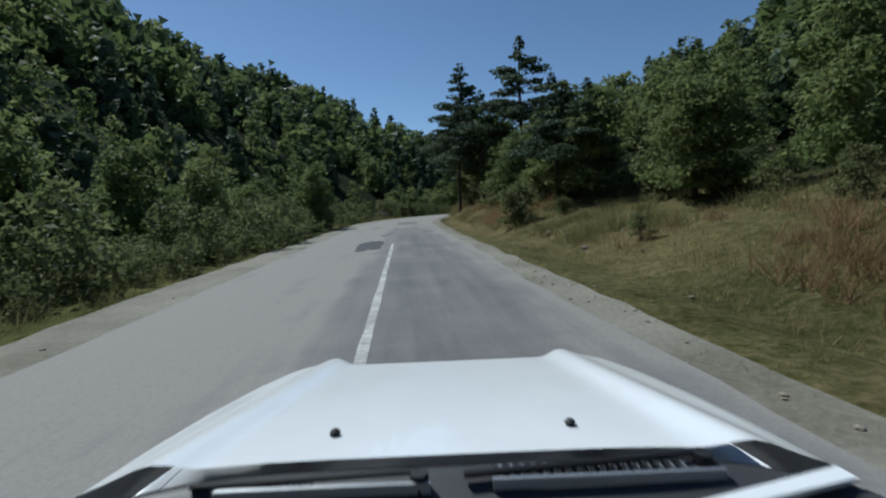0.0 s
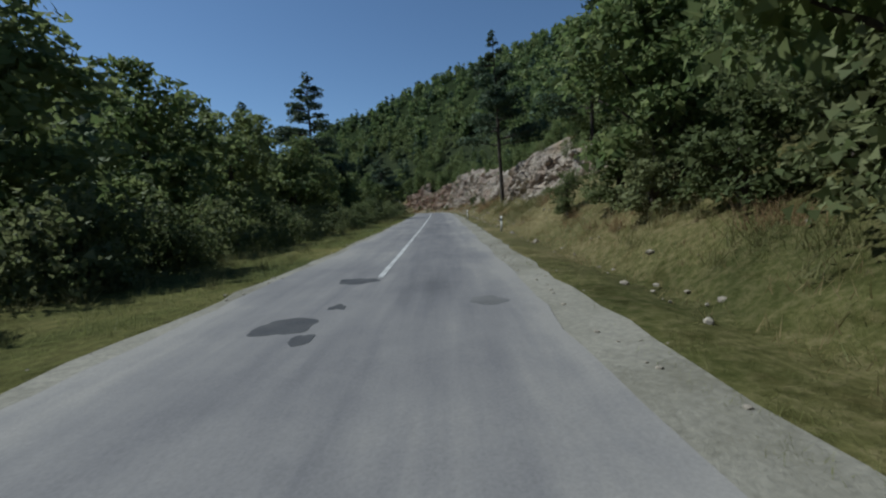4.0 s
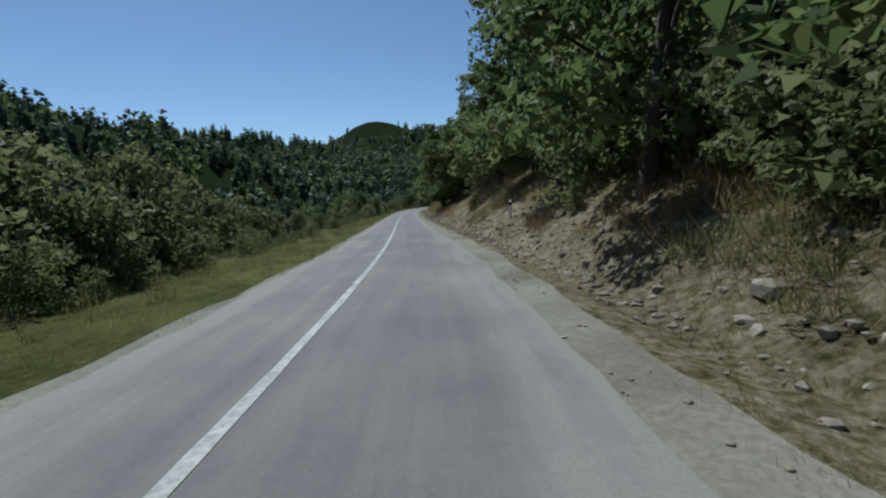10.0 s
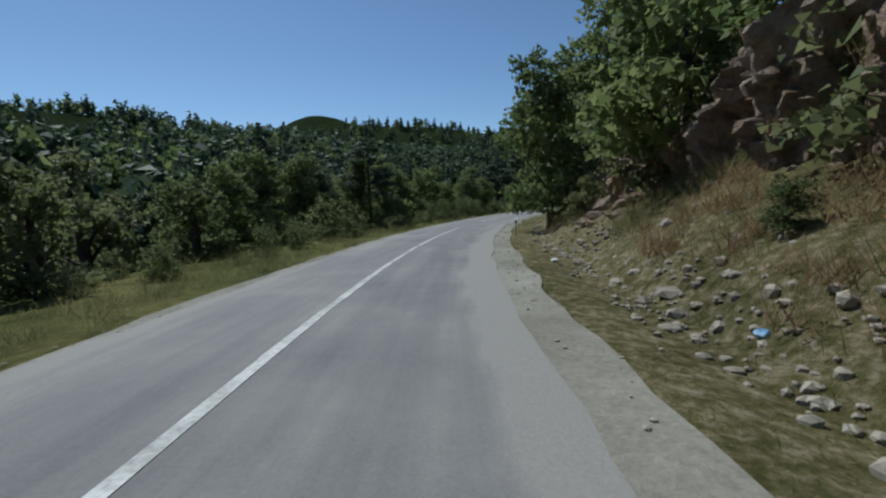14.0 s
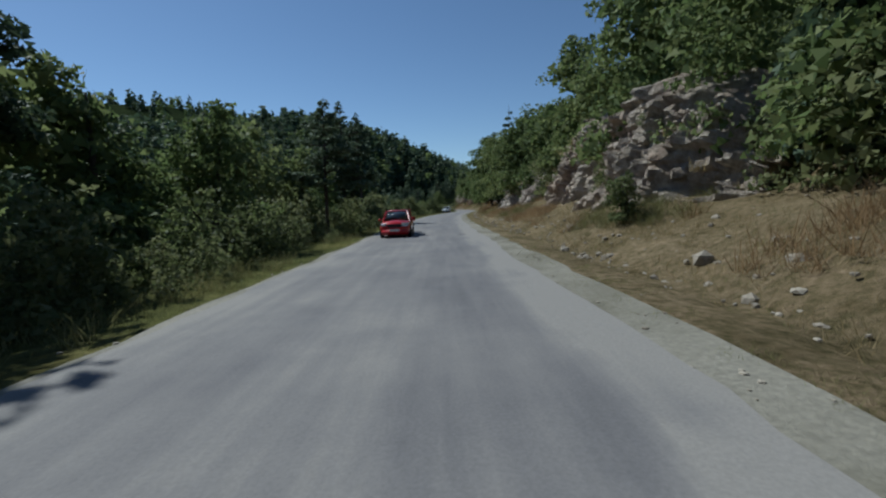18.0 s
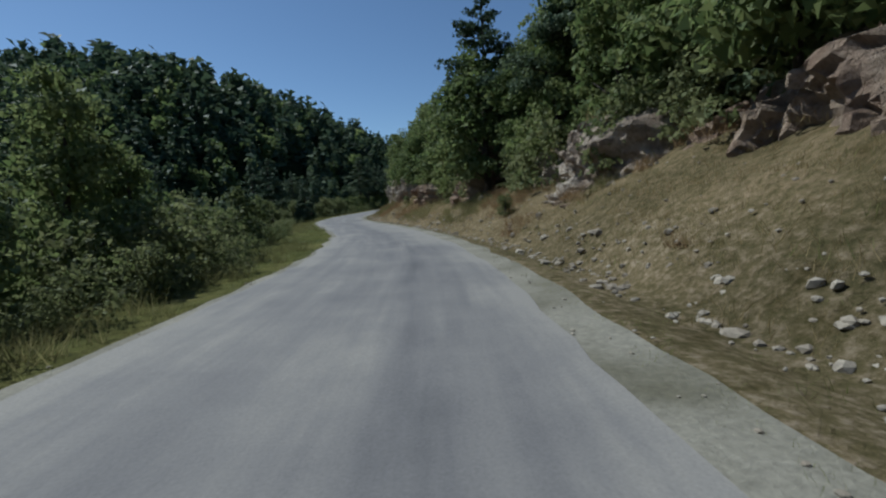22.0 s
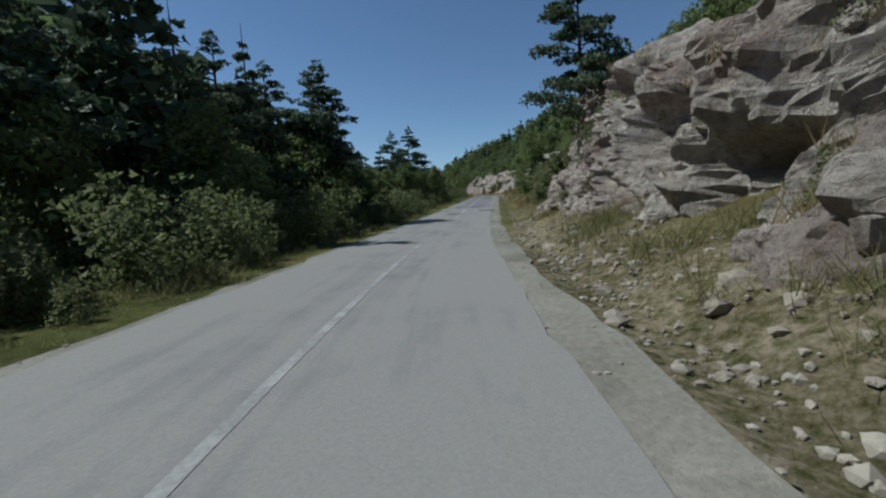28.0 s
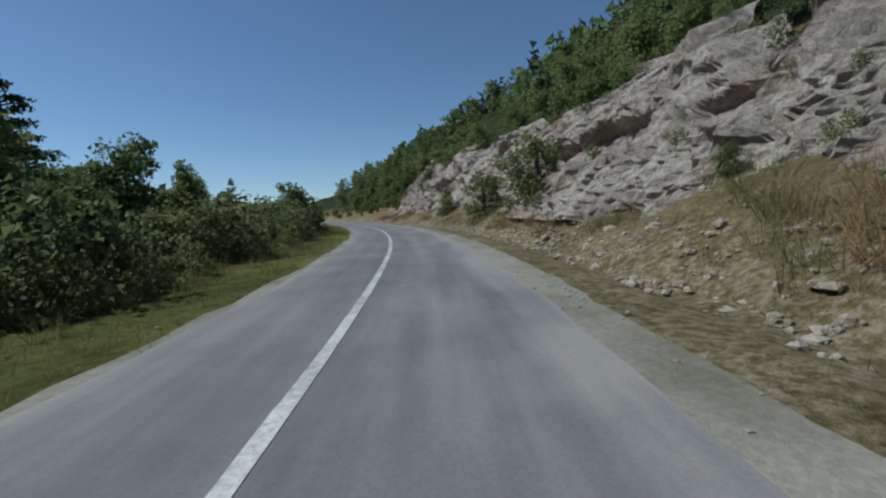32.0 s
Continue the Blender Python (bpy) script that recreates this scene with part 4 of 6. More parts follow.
HIGH_LEFT = [(-4, 6), (0, 6), (1, 6.5), (1.6, 5.5), (2.2, 4.2), (2.8, 5), (3.4, 8), (4, 12.5), (4.7, 12.5), (5, 8.5), (6.4, 7.5), (6.9, 4), (7.5, 3.6), (8.2, 4), (9, 3.6), (10, 6), (10.6, 4), (11.4, 2.8), (12, 2.2),
             (12.5, 6.5), (13.1, 7), (13.5, 3), (14.4, 4), (15, 8), (16.5, 9), (17.0, 8), (17.15, 5.4), (17.4, 5.4), (17.6, 8), (18, 8.5), (19.0, 8), (19.4, 4), (20.5, 3.8), (21.3, 3.5), (21.9, 7), (22.5, 6.5), (22.9, 3.2), (24, 4.2), (25.3, 4.2),
             (26.5, 6), (27.5, 6), (28.3, 8), (29.3, 8), (30.3, 7.5), (31, 5.5), (31.7, 5.8), (32.3, 6), (33, 5), (34, 4.6), (42, 4.5)]
q = -0.6
while q < 36.5:
    h = float(table(HIGH_LEFT, q))
    if h > 5:
        put_tree("broad", q, -float(table(TREE_LEFT, q)) - 0.28 * h - 1.0 - rng.uniform(0, 1.8), h / 8.0 * rng.uniform(0.8, 1.1), rng)
        q += rng.uniform(4.6, 6.6) * (h / 8) / float(np.interp(q, Q, SP))
    else:
        put_tree("bush", q, -float(table(TREE_LEFT, q)) - 0.6 - rng.uniform(0, 2.4), h / 3.2 * rng.uniform(0.6, 1.15), rng)
        q += rng.uniform(2.2, 3.4) * (h / 3.4) / float(np.interp(q, Q, SP))
# trees above the bank on the uphill side; those set far back are joined to the wood
BEHIND = []
HIGH_RIGHT = [(-4, 5), (0.3, 5), (1, 6.5), (1.5, 7), (1.9, 7.5), (2.4, 8), (2.6, 5), (3.1, 8), (4.3, 10), (4.7, 5.5), (6, 5), (8.6, 7), (9.3, 11.5), (14, 11.5), (16.5, 11.5), (19, 11), (20.2, 11), (21, 7), (22, 10.5), (25.6, 10), (27, 8),
              (27.7, 6), (28.3, 5), (29.6, 6.5), (30.5, 8), (31.3, 6.5), (33, 7), (42, 6)]
q = -0.6
while q < 35.5:
    h = float(table(HIGH_RIGHT, q))
    wk, sc = float(table(SET_RIGHT, q)) + rng.uniform(0, 2.5), h / 8.0 * rng.uniform(0.8, 1.15)
    if float(table(SET_RIGHT, q)) < 10.2:
        put_tree("broad", q, wk, sc, rng)
    else:
        BEHIND.append((q, wk, sc))
    q += rng.uniform(5.5, 8.0) * (h / 9) / float(np.interp(q, Q, SP))
# bushes on the banks
SHRUBS = [(-4, 0.3), (1.5, 0.4), (2.6, 0.2), (3.2, 0.1), (4, 0.5), (6.2, 0.6), (8, 0.6), (9.2, 0.8), (10.4, 0.8), (11, 0.4), (14, 0.4), (17, 0.25), (20, 0.25), (22, 0.3), (23.3, 0.15), (24.6, 0.15), (25, 0.7), (26.5, 0.6), (28, 0.25), (28.6, 0.9),
          (30.7, 0.8), (31.3, 0.7), (31.8, 0.4), (32.6, 0.6), (33.2, 0.95), (42, 0.95)]
for q in np.arange(0, 36.5, 0.11):
    if rng.uniform() < float(table(SHRUBS, q)):
        put_tree("bush", q + rng.uniform(0, 0.1), float(table(TOE, q)) + rng.uniform(1.0, 6.5), rng.uniform(0.25, 0.62), rng)
# single trees that stand out: station, metres from the centre line, kind, scale
for qk, wk, kind, sc in ((0.8, 9.8, "pine", 0.62), (0.9, 11.5, "pine", 0.55), (0.72, 10.5, "pine", 0.5), (7.2, -11.2, "pine", 0.9), 
                         (5.1, -15, "pine", 0.95), (5.2, -21, "spruce", 0.8), (4.9, 12.5, "pine", 0.9), (6.75, -8.8, "pine", 1.1), (6.95, -12, "pine", 0.9), 
                         (8.75, -13.5, "spruce", 0.6), (8.8, -12, "spruce", 0.55), (9.5, -13, "pine", 0.62), (9.75, -11.5, "pine", 0.7),
                         (7.9, 24, "spruce", 0.7), (9.4, 13, "spruce", 0.8), (9.55, 12, "spruce", 0.65), (10.4, -10.5, "spruce", 0.45), (12.55, -9.5, "spruce", 0.62), (11.95, -12, "spruce", 0.5), (13.4, -10.5, "spruce", 0.3),
                         (14.75, -12, "pine", 0.62), (14.9, -11, "pine", 0.62), (15.1, -9.5, "pine", 0.7), (16.6, -11.5, "pine", 0.85), (16.75, -12.5, "pine", 0.9), (16.9, -11.8, "pine", 0.95), 
                         (17.4, -12.8, "pine", 0.95), (17.6, -12, "pine", 0.75), (17.8, -13, "pine", 0.7), (18.3, -11.8, "pine", 0.85), (18.75, -12.5, "pine", 0.62), (18.95, -12, "pine", 0.66),
                         (19.32, -11.6, "pine", 0.95), (16.9, 12.5, "spruce", 0.85), (17.15, 13.5, "spruce", 0.9), (17.6, 15, "spruce", 0.75), (21.9, 16, "pine", 0.75), (22.35, 11, "pine", 0.72), (22.45, 12.5, "spruce", 0.7),
                         (23.05, -13, "spruce", 0.62), (23.3, -15, "spruce", 0.7), (24.45, -11.5, "pine", 0.85), (24.3, -10.5, "spruce", 0.42), (24.5, -9.8, "spruce", 0.5), (25.2, -14, "pine", 0.85), (28.0, -13.5, "pine", 0.85),
                         (28.2, -14, "spruce", 0.85), (28.4, -14, "pine", 0.8), (28.6, -15, "spruce", 0.8), (28.75, -13.5, "pine", 0.72), (28.95, -13.5, "pine", 0.72), (29.25, -14, "pine", 0.75), (29.4, -14, "spruce", 0.75),
                         (29.6, -13.5, "spruce", 0.7), (29.85, -10.5, "spruce", 0.55), (30.2, -14.5, "pine", 0.75), (30.45, -15, "spruce", 0.62), (30.8, -14.5, "spruce", 0.5), (31.15, -15, "pine", 0.8), (31.3, -16, "pine", 0.75),
                         (31.55, -17, "pine", 0.6), (31.7, -18, "pine", 0.6), (32.2, -16, "pine", 0.6), (32.5, -19, "spruce", 0.62), (33.2, -12, "pine", 0.5), (32.75, 8.6, "bush", 1.35), (33.0, 7.6, "bush", 1.2), (33.4, 8, "bush", 0.8),
                         (13.33, 6.9, "bush", 0.22)):
    put_tree(kind, qk, wk, sc, rng, 0.03)


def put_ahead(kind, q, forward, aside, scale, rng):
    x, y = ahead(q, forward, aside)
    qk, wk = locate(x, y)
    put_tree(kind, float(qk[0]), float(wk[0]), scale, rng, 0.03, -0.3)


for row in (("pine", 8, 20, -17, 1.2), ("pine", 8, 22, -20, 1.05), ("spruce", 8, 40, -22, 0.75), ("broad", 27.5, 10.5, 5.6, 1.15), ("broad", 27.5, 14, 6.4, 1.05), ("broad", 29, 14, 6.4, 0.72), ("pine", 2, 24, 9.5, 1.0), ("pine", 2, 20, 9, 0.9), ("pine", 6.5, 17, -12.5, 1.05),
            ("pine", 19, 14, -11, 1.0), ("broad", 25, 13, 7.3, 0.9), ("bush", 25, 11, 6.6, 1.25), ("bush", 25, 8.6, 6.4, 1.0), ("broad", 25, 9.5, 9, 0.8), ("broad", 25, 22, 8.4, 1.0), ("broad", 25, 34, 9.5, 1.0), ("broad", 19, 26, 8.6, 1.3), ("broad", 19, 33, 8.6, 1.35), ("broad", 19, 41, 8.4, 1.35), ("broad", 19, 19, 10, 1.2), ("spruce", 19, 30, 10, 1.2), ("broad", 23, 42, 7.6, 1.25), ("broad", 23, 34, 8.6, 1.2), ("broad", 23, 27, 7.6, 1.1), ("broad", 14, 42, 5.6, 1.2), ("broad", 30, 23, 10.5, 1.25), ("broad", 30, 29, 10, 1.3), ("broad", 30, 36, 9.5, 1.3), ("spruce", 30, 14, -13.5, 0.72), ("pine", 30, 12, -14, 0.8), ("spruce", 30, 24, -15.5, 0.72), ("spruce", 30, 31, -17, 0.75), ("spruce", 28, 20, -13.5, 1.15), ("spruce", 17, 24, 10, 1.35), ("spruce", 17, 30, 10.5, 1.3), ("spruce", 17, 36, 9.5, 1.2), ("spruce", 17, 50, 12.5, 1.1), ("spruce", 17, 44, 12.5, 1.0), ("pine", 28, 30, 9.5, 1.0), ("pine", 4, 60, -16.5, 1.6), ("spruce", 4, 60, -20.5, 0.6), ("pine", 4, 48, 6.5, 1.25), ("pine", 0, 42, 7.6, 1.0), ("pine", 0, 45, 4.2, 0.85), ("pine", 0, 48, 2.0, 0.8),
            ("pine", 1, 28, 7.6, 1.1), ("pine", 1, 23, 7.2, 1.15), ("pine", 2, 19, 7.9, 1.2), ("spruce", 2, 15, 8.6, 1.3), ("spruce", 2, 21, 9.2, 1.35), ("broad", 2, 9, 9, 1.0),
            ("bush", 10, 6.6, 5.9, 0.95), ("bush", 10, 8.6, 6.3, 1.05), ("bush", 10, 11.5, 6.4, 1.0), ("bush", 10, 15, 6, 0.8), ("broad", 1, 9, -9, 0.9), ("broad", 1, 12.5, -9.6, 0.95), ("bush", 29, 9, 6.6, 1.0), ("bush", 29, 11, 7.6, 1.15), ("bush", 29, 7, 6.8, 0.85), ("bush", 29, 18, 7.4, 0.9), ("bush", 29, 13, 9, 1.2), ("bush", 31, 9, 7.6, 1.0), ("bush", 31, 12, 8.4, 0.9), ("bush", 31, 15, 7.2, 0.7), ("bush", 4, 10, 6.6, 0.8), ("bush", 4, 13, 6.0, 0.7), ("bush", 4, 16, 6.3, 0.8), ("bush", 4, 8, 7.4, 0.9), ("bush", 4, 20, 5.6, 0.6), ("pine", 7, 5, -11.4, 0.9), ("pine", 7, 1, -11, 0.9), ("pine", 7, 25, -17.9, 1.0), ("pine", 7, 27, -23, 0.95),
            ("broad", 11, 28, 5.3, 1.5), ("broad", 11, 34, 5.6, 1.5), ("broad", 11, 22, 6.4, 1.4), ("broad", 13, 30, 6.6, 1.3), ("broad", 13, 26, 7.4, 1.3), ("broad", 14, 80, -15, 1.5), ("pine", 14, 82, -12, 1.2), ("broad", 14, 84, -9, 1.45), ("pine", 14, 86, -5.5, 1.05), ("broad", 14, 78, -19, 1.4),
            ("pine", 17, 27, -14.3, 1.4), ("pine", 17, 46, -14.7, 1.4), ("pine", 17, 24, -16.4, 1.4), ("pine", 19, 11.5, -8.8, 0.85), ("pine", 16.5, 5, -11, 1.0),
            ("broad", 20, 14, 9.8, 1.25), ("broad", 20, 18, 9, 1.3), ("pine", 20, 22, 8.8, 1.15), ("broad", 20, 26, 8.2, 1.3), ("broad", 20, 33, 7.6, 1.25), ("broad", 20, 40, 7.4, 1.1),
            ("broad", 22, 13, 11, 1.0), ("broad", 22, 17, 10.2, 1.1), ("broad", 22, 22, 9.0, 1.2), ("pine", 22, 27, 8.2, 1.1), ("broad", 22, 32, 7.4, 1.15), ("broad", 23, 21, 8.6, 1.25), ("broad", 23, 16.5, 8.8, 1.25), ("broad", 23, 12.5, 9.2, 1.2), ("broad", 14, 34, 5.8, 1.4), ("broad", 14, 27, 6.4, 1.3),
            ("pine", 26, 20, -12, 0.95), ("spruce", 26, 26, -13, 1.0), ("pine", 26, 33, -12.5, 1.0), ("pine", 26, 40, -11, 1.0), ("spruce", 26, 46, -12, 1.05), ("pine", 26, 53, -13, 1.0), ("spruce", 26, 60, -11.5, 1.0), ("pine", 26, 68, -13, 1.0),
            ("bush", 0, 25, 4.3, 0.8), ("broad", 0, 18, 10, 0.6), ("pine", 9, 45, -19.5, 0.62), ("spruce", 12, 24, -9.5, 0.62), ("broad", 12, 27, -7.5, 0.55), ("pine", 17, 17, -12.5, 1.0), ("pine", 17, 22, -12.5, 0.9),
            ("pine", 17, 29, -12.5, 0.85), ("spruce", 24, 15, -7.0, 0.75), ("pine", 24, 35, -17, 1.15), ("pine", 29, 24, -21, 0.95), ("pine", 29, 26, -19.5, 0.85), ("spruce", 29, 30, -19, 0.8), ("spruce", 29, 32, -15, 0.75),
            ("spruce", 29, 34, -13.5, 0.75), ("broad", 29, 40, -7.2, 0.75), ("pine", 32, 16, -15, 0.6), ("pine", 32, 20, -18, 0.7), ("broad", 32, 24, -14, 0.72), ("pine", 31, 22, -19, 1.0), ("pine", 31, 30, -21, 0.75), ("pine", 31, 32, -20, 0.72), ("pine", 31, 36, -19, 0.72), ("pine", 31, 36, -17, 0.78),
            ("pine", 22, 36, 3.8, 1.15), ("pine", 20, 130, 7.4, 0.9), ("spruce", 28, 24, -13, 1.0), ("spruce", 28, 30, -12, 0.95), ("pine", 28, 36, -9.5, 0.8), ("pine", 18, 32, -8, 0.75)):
    put_ahead(*row[:4], row[4], rng)


# ---------- woods and grass ----------
def woods(name, shapes, x, y, scale, mats, label, rng):
    """ONE object of many crowns, planted on the ground."""
    z = ground_height(x, y)
    pick = rng.integers(0, len(shapes), len(x))
    vs, fs, base = [], [], 0
    for k, (v, f) in enumerate(shapes):
        m = np.nonzero(pick == k)[0]
        p = turn_z(v, rng.uniform(0, 6.28, len(m)), scale[m], np.stack([x[m], y[m], z[m]], 1))
        vs.append(p.reshape(-1, 3))
        fs.append((f[None] + base + (np.arange(len(m)) * len(v))[:, None, None]).reshape(-1, 3))
        base += len(m) * len(v)
    ob = mesh_object(name, np.concatenate(vs), np.concatenate(fs), mats)
    return tagged(ob, label, "woods", "", "stuff")


rng = np.random.default_rng(21)
MID_BROAD = [broadleaf_shape(rng, 8, 3.1, 0.0, 1350, 0.2, 6, 3, 7)[1] for _ in range(5)]
COARSE = [broadleaf_shape(rng, 8, 3.3, 0.0, 420, 0.36, 5, 3, 5)[1] for _ in range(5)]
MID_PINE = [spruce_shape(rng, 10, 260, 0.62, 0.2, 3)[1] for _ in range(4)]
FAR_BROAD = [broadleaf_shape(rng, 8, 4.0, 0.0, 64, 1.15, 1, 3, 0)[1] for _ in range(4)]
FAR_PINE = [spruce_shape(rng, 12, 74, 1.25, 0.2, 3)[1] for _ in range(4)]
PINEY = [(-4, 0.25), (3, 0.3), (6, 0.3), (9, 0.6), (14, 0.75), (18, 0.6), (23, 0.75), (27, 0.8), (42, 0.6)]


def belt(n, q0, q1, w0, w1, rng):
    q, w = rng.uniform(q0, q1, n), rng.uniform(w0, w1, n)
    x, y, _ = spot(q, w)
    q2, w2 = locate(x, y)
    clear = np.where(w2 < 0, -w2 > table(TREE_LEFT, q2) + 3.5, w2 > table(SET_RIGHT, q2) + 3.0)
    return x[clear], y[clear], q2[clear], w2[clear]


def near_row(n, side, table_set, deep, rng):
    q = rng.uniform(-1, 36.5, n)
    w = side * (table(table_set, q) + (4.4 if side < 0 else 2.5) + rng.uniform(0, deep, n))
    x, y, _ = spot(q, w)
    q2, w2 = locate(x, y)
    ok = np.abs(w2) > table(table_set, q2) + (3.4 if side < 0 else 1.8)
    return x[ok], y[ok], q2[ok], w2[ok]


x, y, q2, w2 = near_row(430, -1, TREE_LEFT, 7, rng)
low = np.clip(table(HIGH_LEFT, q2) / 7.5, 0.35, 1.1)
woods("valley_wood", MID_BROAD, x, y, low * rng.uniform(0.6, 1.1, len(x)), LEAF, "dense green broadleaf wood below the road", rng)
x, y, q2, w2 = belt(1500, -1, 37, -48, -19, rng)
low = np.where(np.abs(w2) < 24, np.clip(table(HIGH_LEFT, q2) / 6.5, 0.5, 1.1), 0.95)
fir = rng.uniform(0, 1, len(x)) < table(PINEY, q2) * (np.abs(w2) > 17)
woods("riverside_wood", COARSE, x[~fir], y[~fir], low[~fir] * rng.uniform(0.6, 1.15, (~fir).sum()), LEAF, "green broadleaf wood on the valley floor", rng)
woods("pine_wood", MID_PINE, x[fir], y[fir], low[fir] * table(TALL, q2[fir]) * rng.uniform(0.85, 1.3, fir.sum()), NEEDLE, "dark conifers rising from the valley wood", rng)
x, y, q2, w2 = near_row(480, 1, SET_RIGHT, 10, rng)
size = np.clip(table(HIGH_RIGHT, q2) / 9, 0.45, 1.15)
size, close = size * rng.uniform(0.6, 1.1, len(x)), w2 < 12.5
woods("hillside_wood", MID_BROAD, x[~close], y[~close], size[~close], LEAF, "green broadleaf wood on the steep hillside", rng)
FINE_BROAD = [broadleaf_shape(rng, 8.0, 3.0, 0.0, 4600, 0.125, 0, 3)[1] for _ in range(4)]
woods("bank_edge_wood", FINE_BROAD, x[close], y[close], size[close], LEAF, "leafy trees crowding the edge of the bank", rng)
x, y, q2, w2 = belt(1550, -1, 38, 21, 58, rng)
fir = rng.uniform(0, 1, len(x)) < 0.14
size = np.clip(table(HIGH_RIGHT, q2) / 9, 0.6, 1.1)
woods("upper_wood", COARSE, x[~fir], y[~fir], size[~fir] * rng.uniform(0.6, 1.1, (~fir).sum()), LEAF, "green broadleaf wood high on the hillside", rng)
woods("hillside_pines", MID_PINE, x[fir], y[fir], size[fir] * rng.uniform(0.6, 1.1, fir.sum()), NEEDLE, "dark conifers among the hillside wood", rng)
THICKET = [broadleaf_shape(rng, 3.2, 1.9, -0.3, 620, 0.108, 0, 3, 6)[1] for _ in range(5)]
rows = np.array(BEHIND)
x, y, _ = spot(rows[:, 0], rows[:, 1])
woods("bank_wood", FINE_BROAD, x, y, rows[:, 2], LEAF, "tall leafy trees along the top of the bank", rng)
q = rng.uniform(-0.8, 36, 1050)
q = q[~((q > 2.62) & (q < 3.7)) & ~((q > 27.7) & (q < 29.0))]
w = table(SET_RIGHT, q) - 0.6 + rng.uniform(0, 4.5, len(q))
x, y, _ = spot(q, w)
q3 = rng.uniform(-0.8, 36, 1200)
q3 = q3[table(HIGH_LEFT, q3) > 4.5]
xs, ys, _ = spot(q3, -(table(TREE_LEFT, q3) - 1.0 + rng.uniform(0, 3.0, len(q3))))
off = np.ones(len(q3), bool)
for a, b in CLEAR[:2]:
    off &= np.hypot(xs - b[0], ys - b[1]) > 4
woods("roadside_scrub", THICKET, xs[off], ys[off], rng.uniform(0.4, 0.95, off.sum()), SCRUB, "low green scrub in front of the roadside trees", rng)
woods("undergrowth", THICKET, x, y, np.clip(table(HIGH_RIGHT, q) / 9, 0.5, 1.1) * rng.uniform(0.5, 1.15, len(q)), SCRUB, "green undergrowth along the top of the bank", rng)
n = 10500
q, w = rng.uniform(-1, 40, n), rng.choice([-1, 1], n, p=[0.62, 0.38]) * np.where(rng.uniform(0, 1, n) < 0.62, 41 + rng.uniform(0, 120, n), 150 + rng.gamma(1.2, 150, n))
x, y, _ = spot(q, w)
x, y = x + rng.normal(0, 12, n), y + rng.normal(0, 12, n)
slope = [spot(rng.uniform(a, b, m), rng.uniform(c, d, m)) for a, b, c, d, m in ((18, 28, -175, -62, 2600), (-1, 4.5, -150, -42, 900), (4.5, 9, 42, 110, 500))]
x, y = np.concatenate([x] + [s[0] for s in slope]), np.concatenate([y] + [s[1] for s in slope])
q2, w2 = locate(x, y)
near = np.abs(w2)
keep = (near > 42) & (near < 900) & (x > -1400) & (x < 2000) & (y > -400) & (y < 2400)
x, y, q2, near, w2 = x[keep], y[keep], q2[keep], near[keep], w2[keep]
fir = rng.uniform(0, 1, len(x)) < np.where(w2 < 0, table(PINEY, q2), 0.15)
grow = (0.95 + np.clip(near - 90, 0, 700) / 500) * np.where((w2 < 0) & (near < 170), np.interp(q2, (26.6, 27.4, 30.4, 31.4), (1, 1.5, 1.5, 1)), 1.0)
woods("far_wood", FAR_BROAD, x[~fir], y[~fir], grow[~fir] * rng.uniform(0.7, 1.2, (~fir).sum()), LEAF, "distant broadleaf woods covering the hills", rng)
woods("far_conifers", FAR_PINE, x[fir], y[fir], grow[fir] * rng.uniform(0.65, 1.15, fir.sum()), NEEDLE, "distant dark conifer woods covering the hills", rng)


def tuft(rng, blades, height, spread):
    vs, fs = [], []
    for k in range(blades):
        g, r = rng.uniform(0, 6.28), spread * math.sqrt(rng.uniform(0, 1))
        x, y = r * math.cos(g), r * math.sin(g)
        h, a = height * rng.uniform(0.5, 1.1), rng.uniform(0, 6.28)
        lx, ly = rng.normal() * 0.55 * h, rng.normal() * 0.55 * h
        b = 0.004 + 0.01 * height
        c, s = math.cos(a) * b, math.sin(a) * b
        i = len(vs)
        vs += [(x - c, y - s, -0.05), (x + c, y + s, -0.05), (x + lx, y + ly, h)]
        fs.append((i, i + 1, i + 2))
    return np.array(vs), np.array(fs)


rng = np.random.default_rng(31)
TUFTS = [tuft(rng, 26, 0.2, 0.7) for _ in range(8)]
WEEDS = [tuft(rng, 34, 0.55, 0.34) for _ in range(8)]
HERBS = [tuft(rng, 18, 0.22, 0.55) for _ in range(6)]
q = rng.uniform(-0.3, 34, 20000)
w = table(TOE, q) - 0.6 + rng.gamma(1.6, 2.0, len(q))
ok = (w < 12) & (rng.uniform(0, 1, len(q)) < 1.1 - 1.0 * table(BARE, q) * np.exp(-(w - table(TOE, q)) / 2))
scatter("dry_grass", TUFTS, q[ok], w[ok], rng.uniform(0.5, 1.25, ok.sum()), BLADE, "dry straw-coloured grass tufts on the bank", "grass", rng, 0.0)
q = rng.uniform(-0.3, 34, 9000)
w = table(GRAVEL_LEFT, q) - 0.1 - rng.gamma(1.6, 1.5, len(q))
ok = -w < table(TREE_LEFT, q) + 1.5
scatter("verge_grass", HERBS, q[ok], w[ok], rng.uniform(0.45, 1.15, ok.sum()), FRESH, "green grass and herbs on the verge", "grass", rng, 0.0)
q = rng.uniform(-0.3, 34, 5000)
w = table(TOE, q) - 0.5 + rng.gamma(1.5, 2.0, len(q))
ok = rng.uniform(0, 1, len(q)) > table(DRY, q) + 0.1
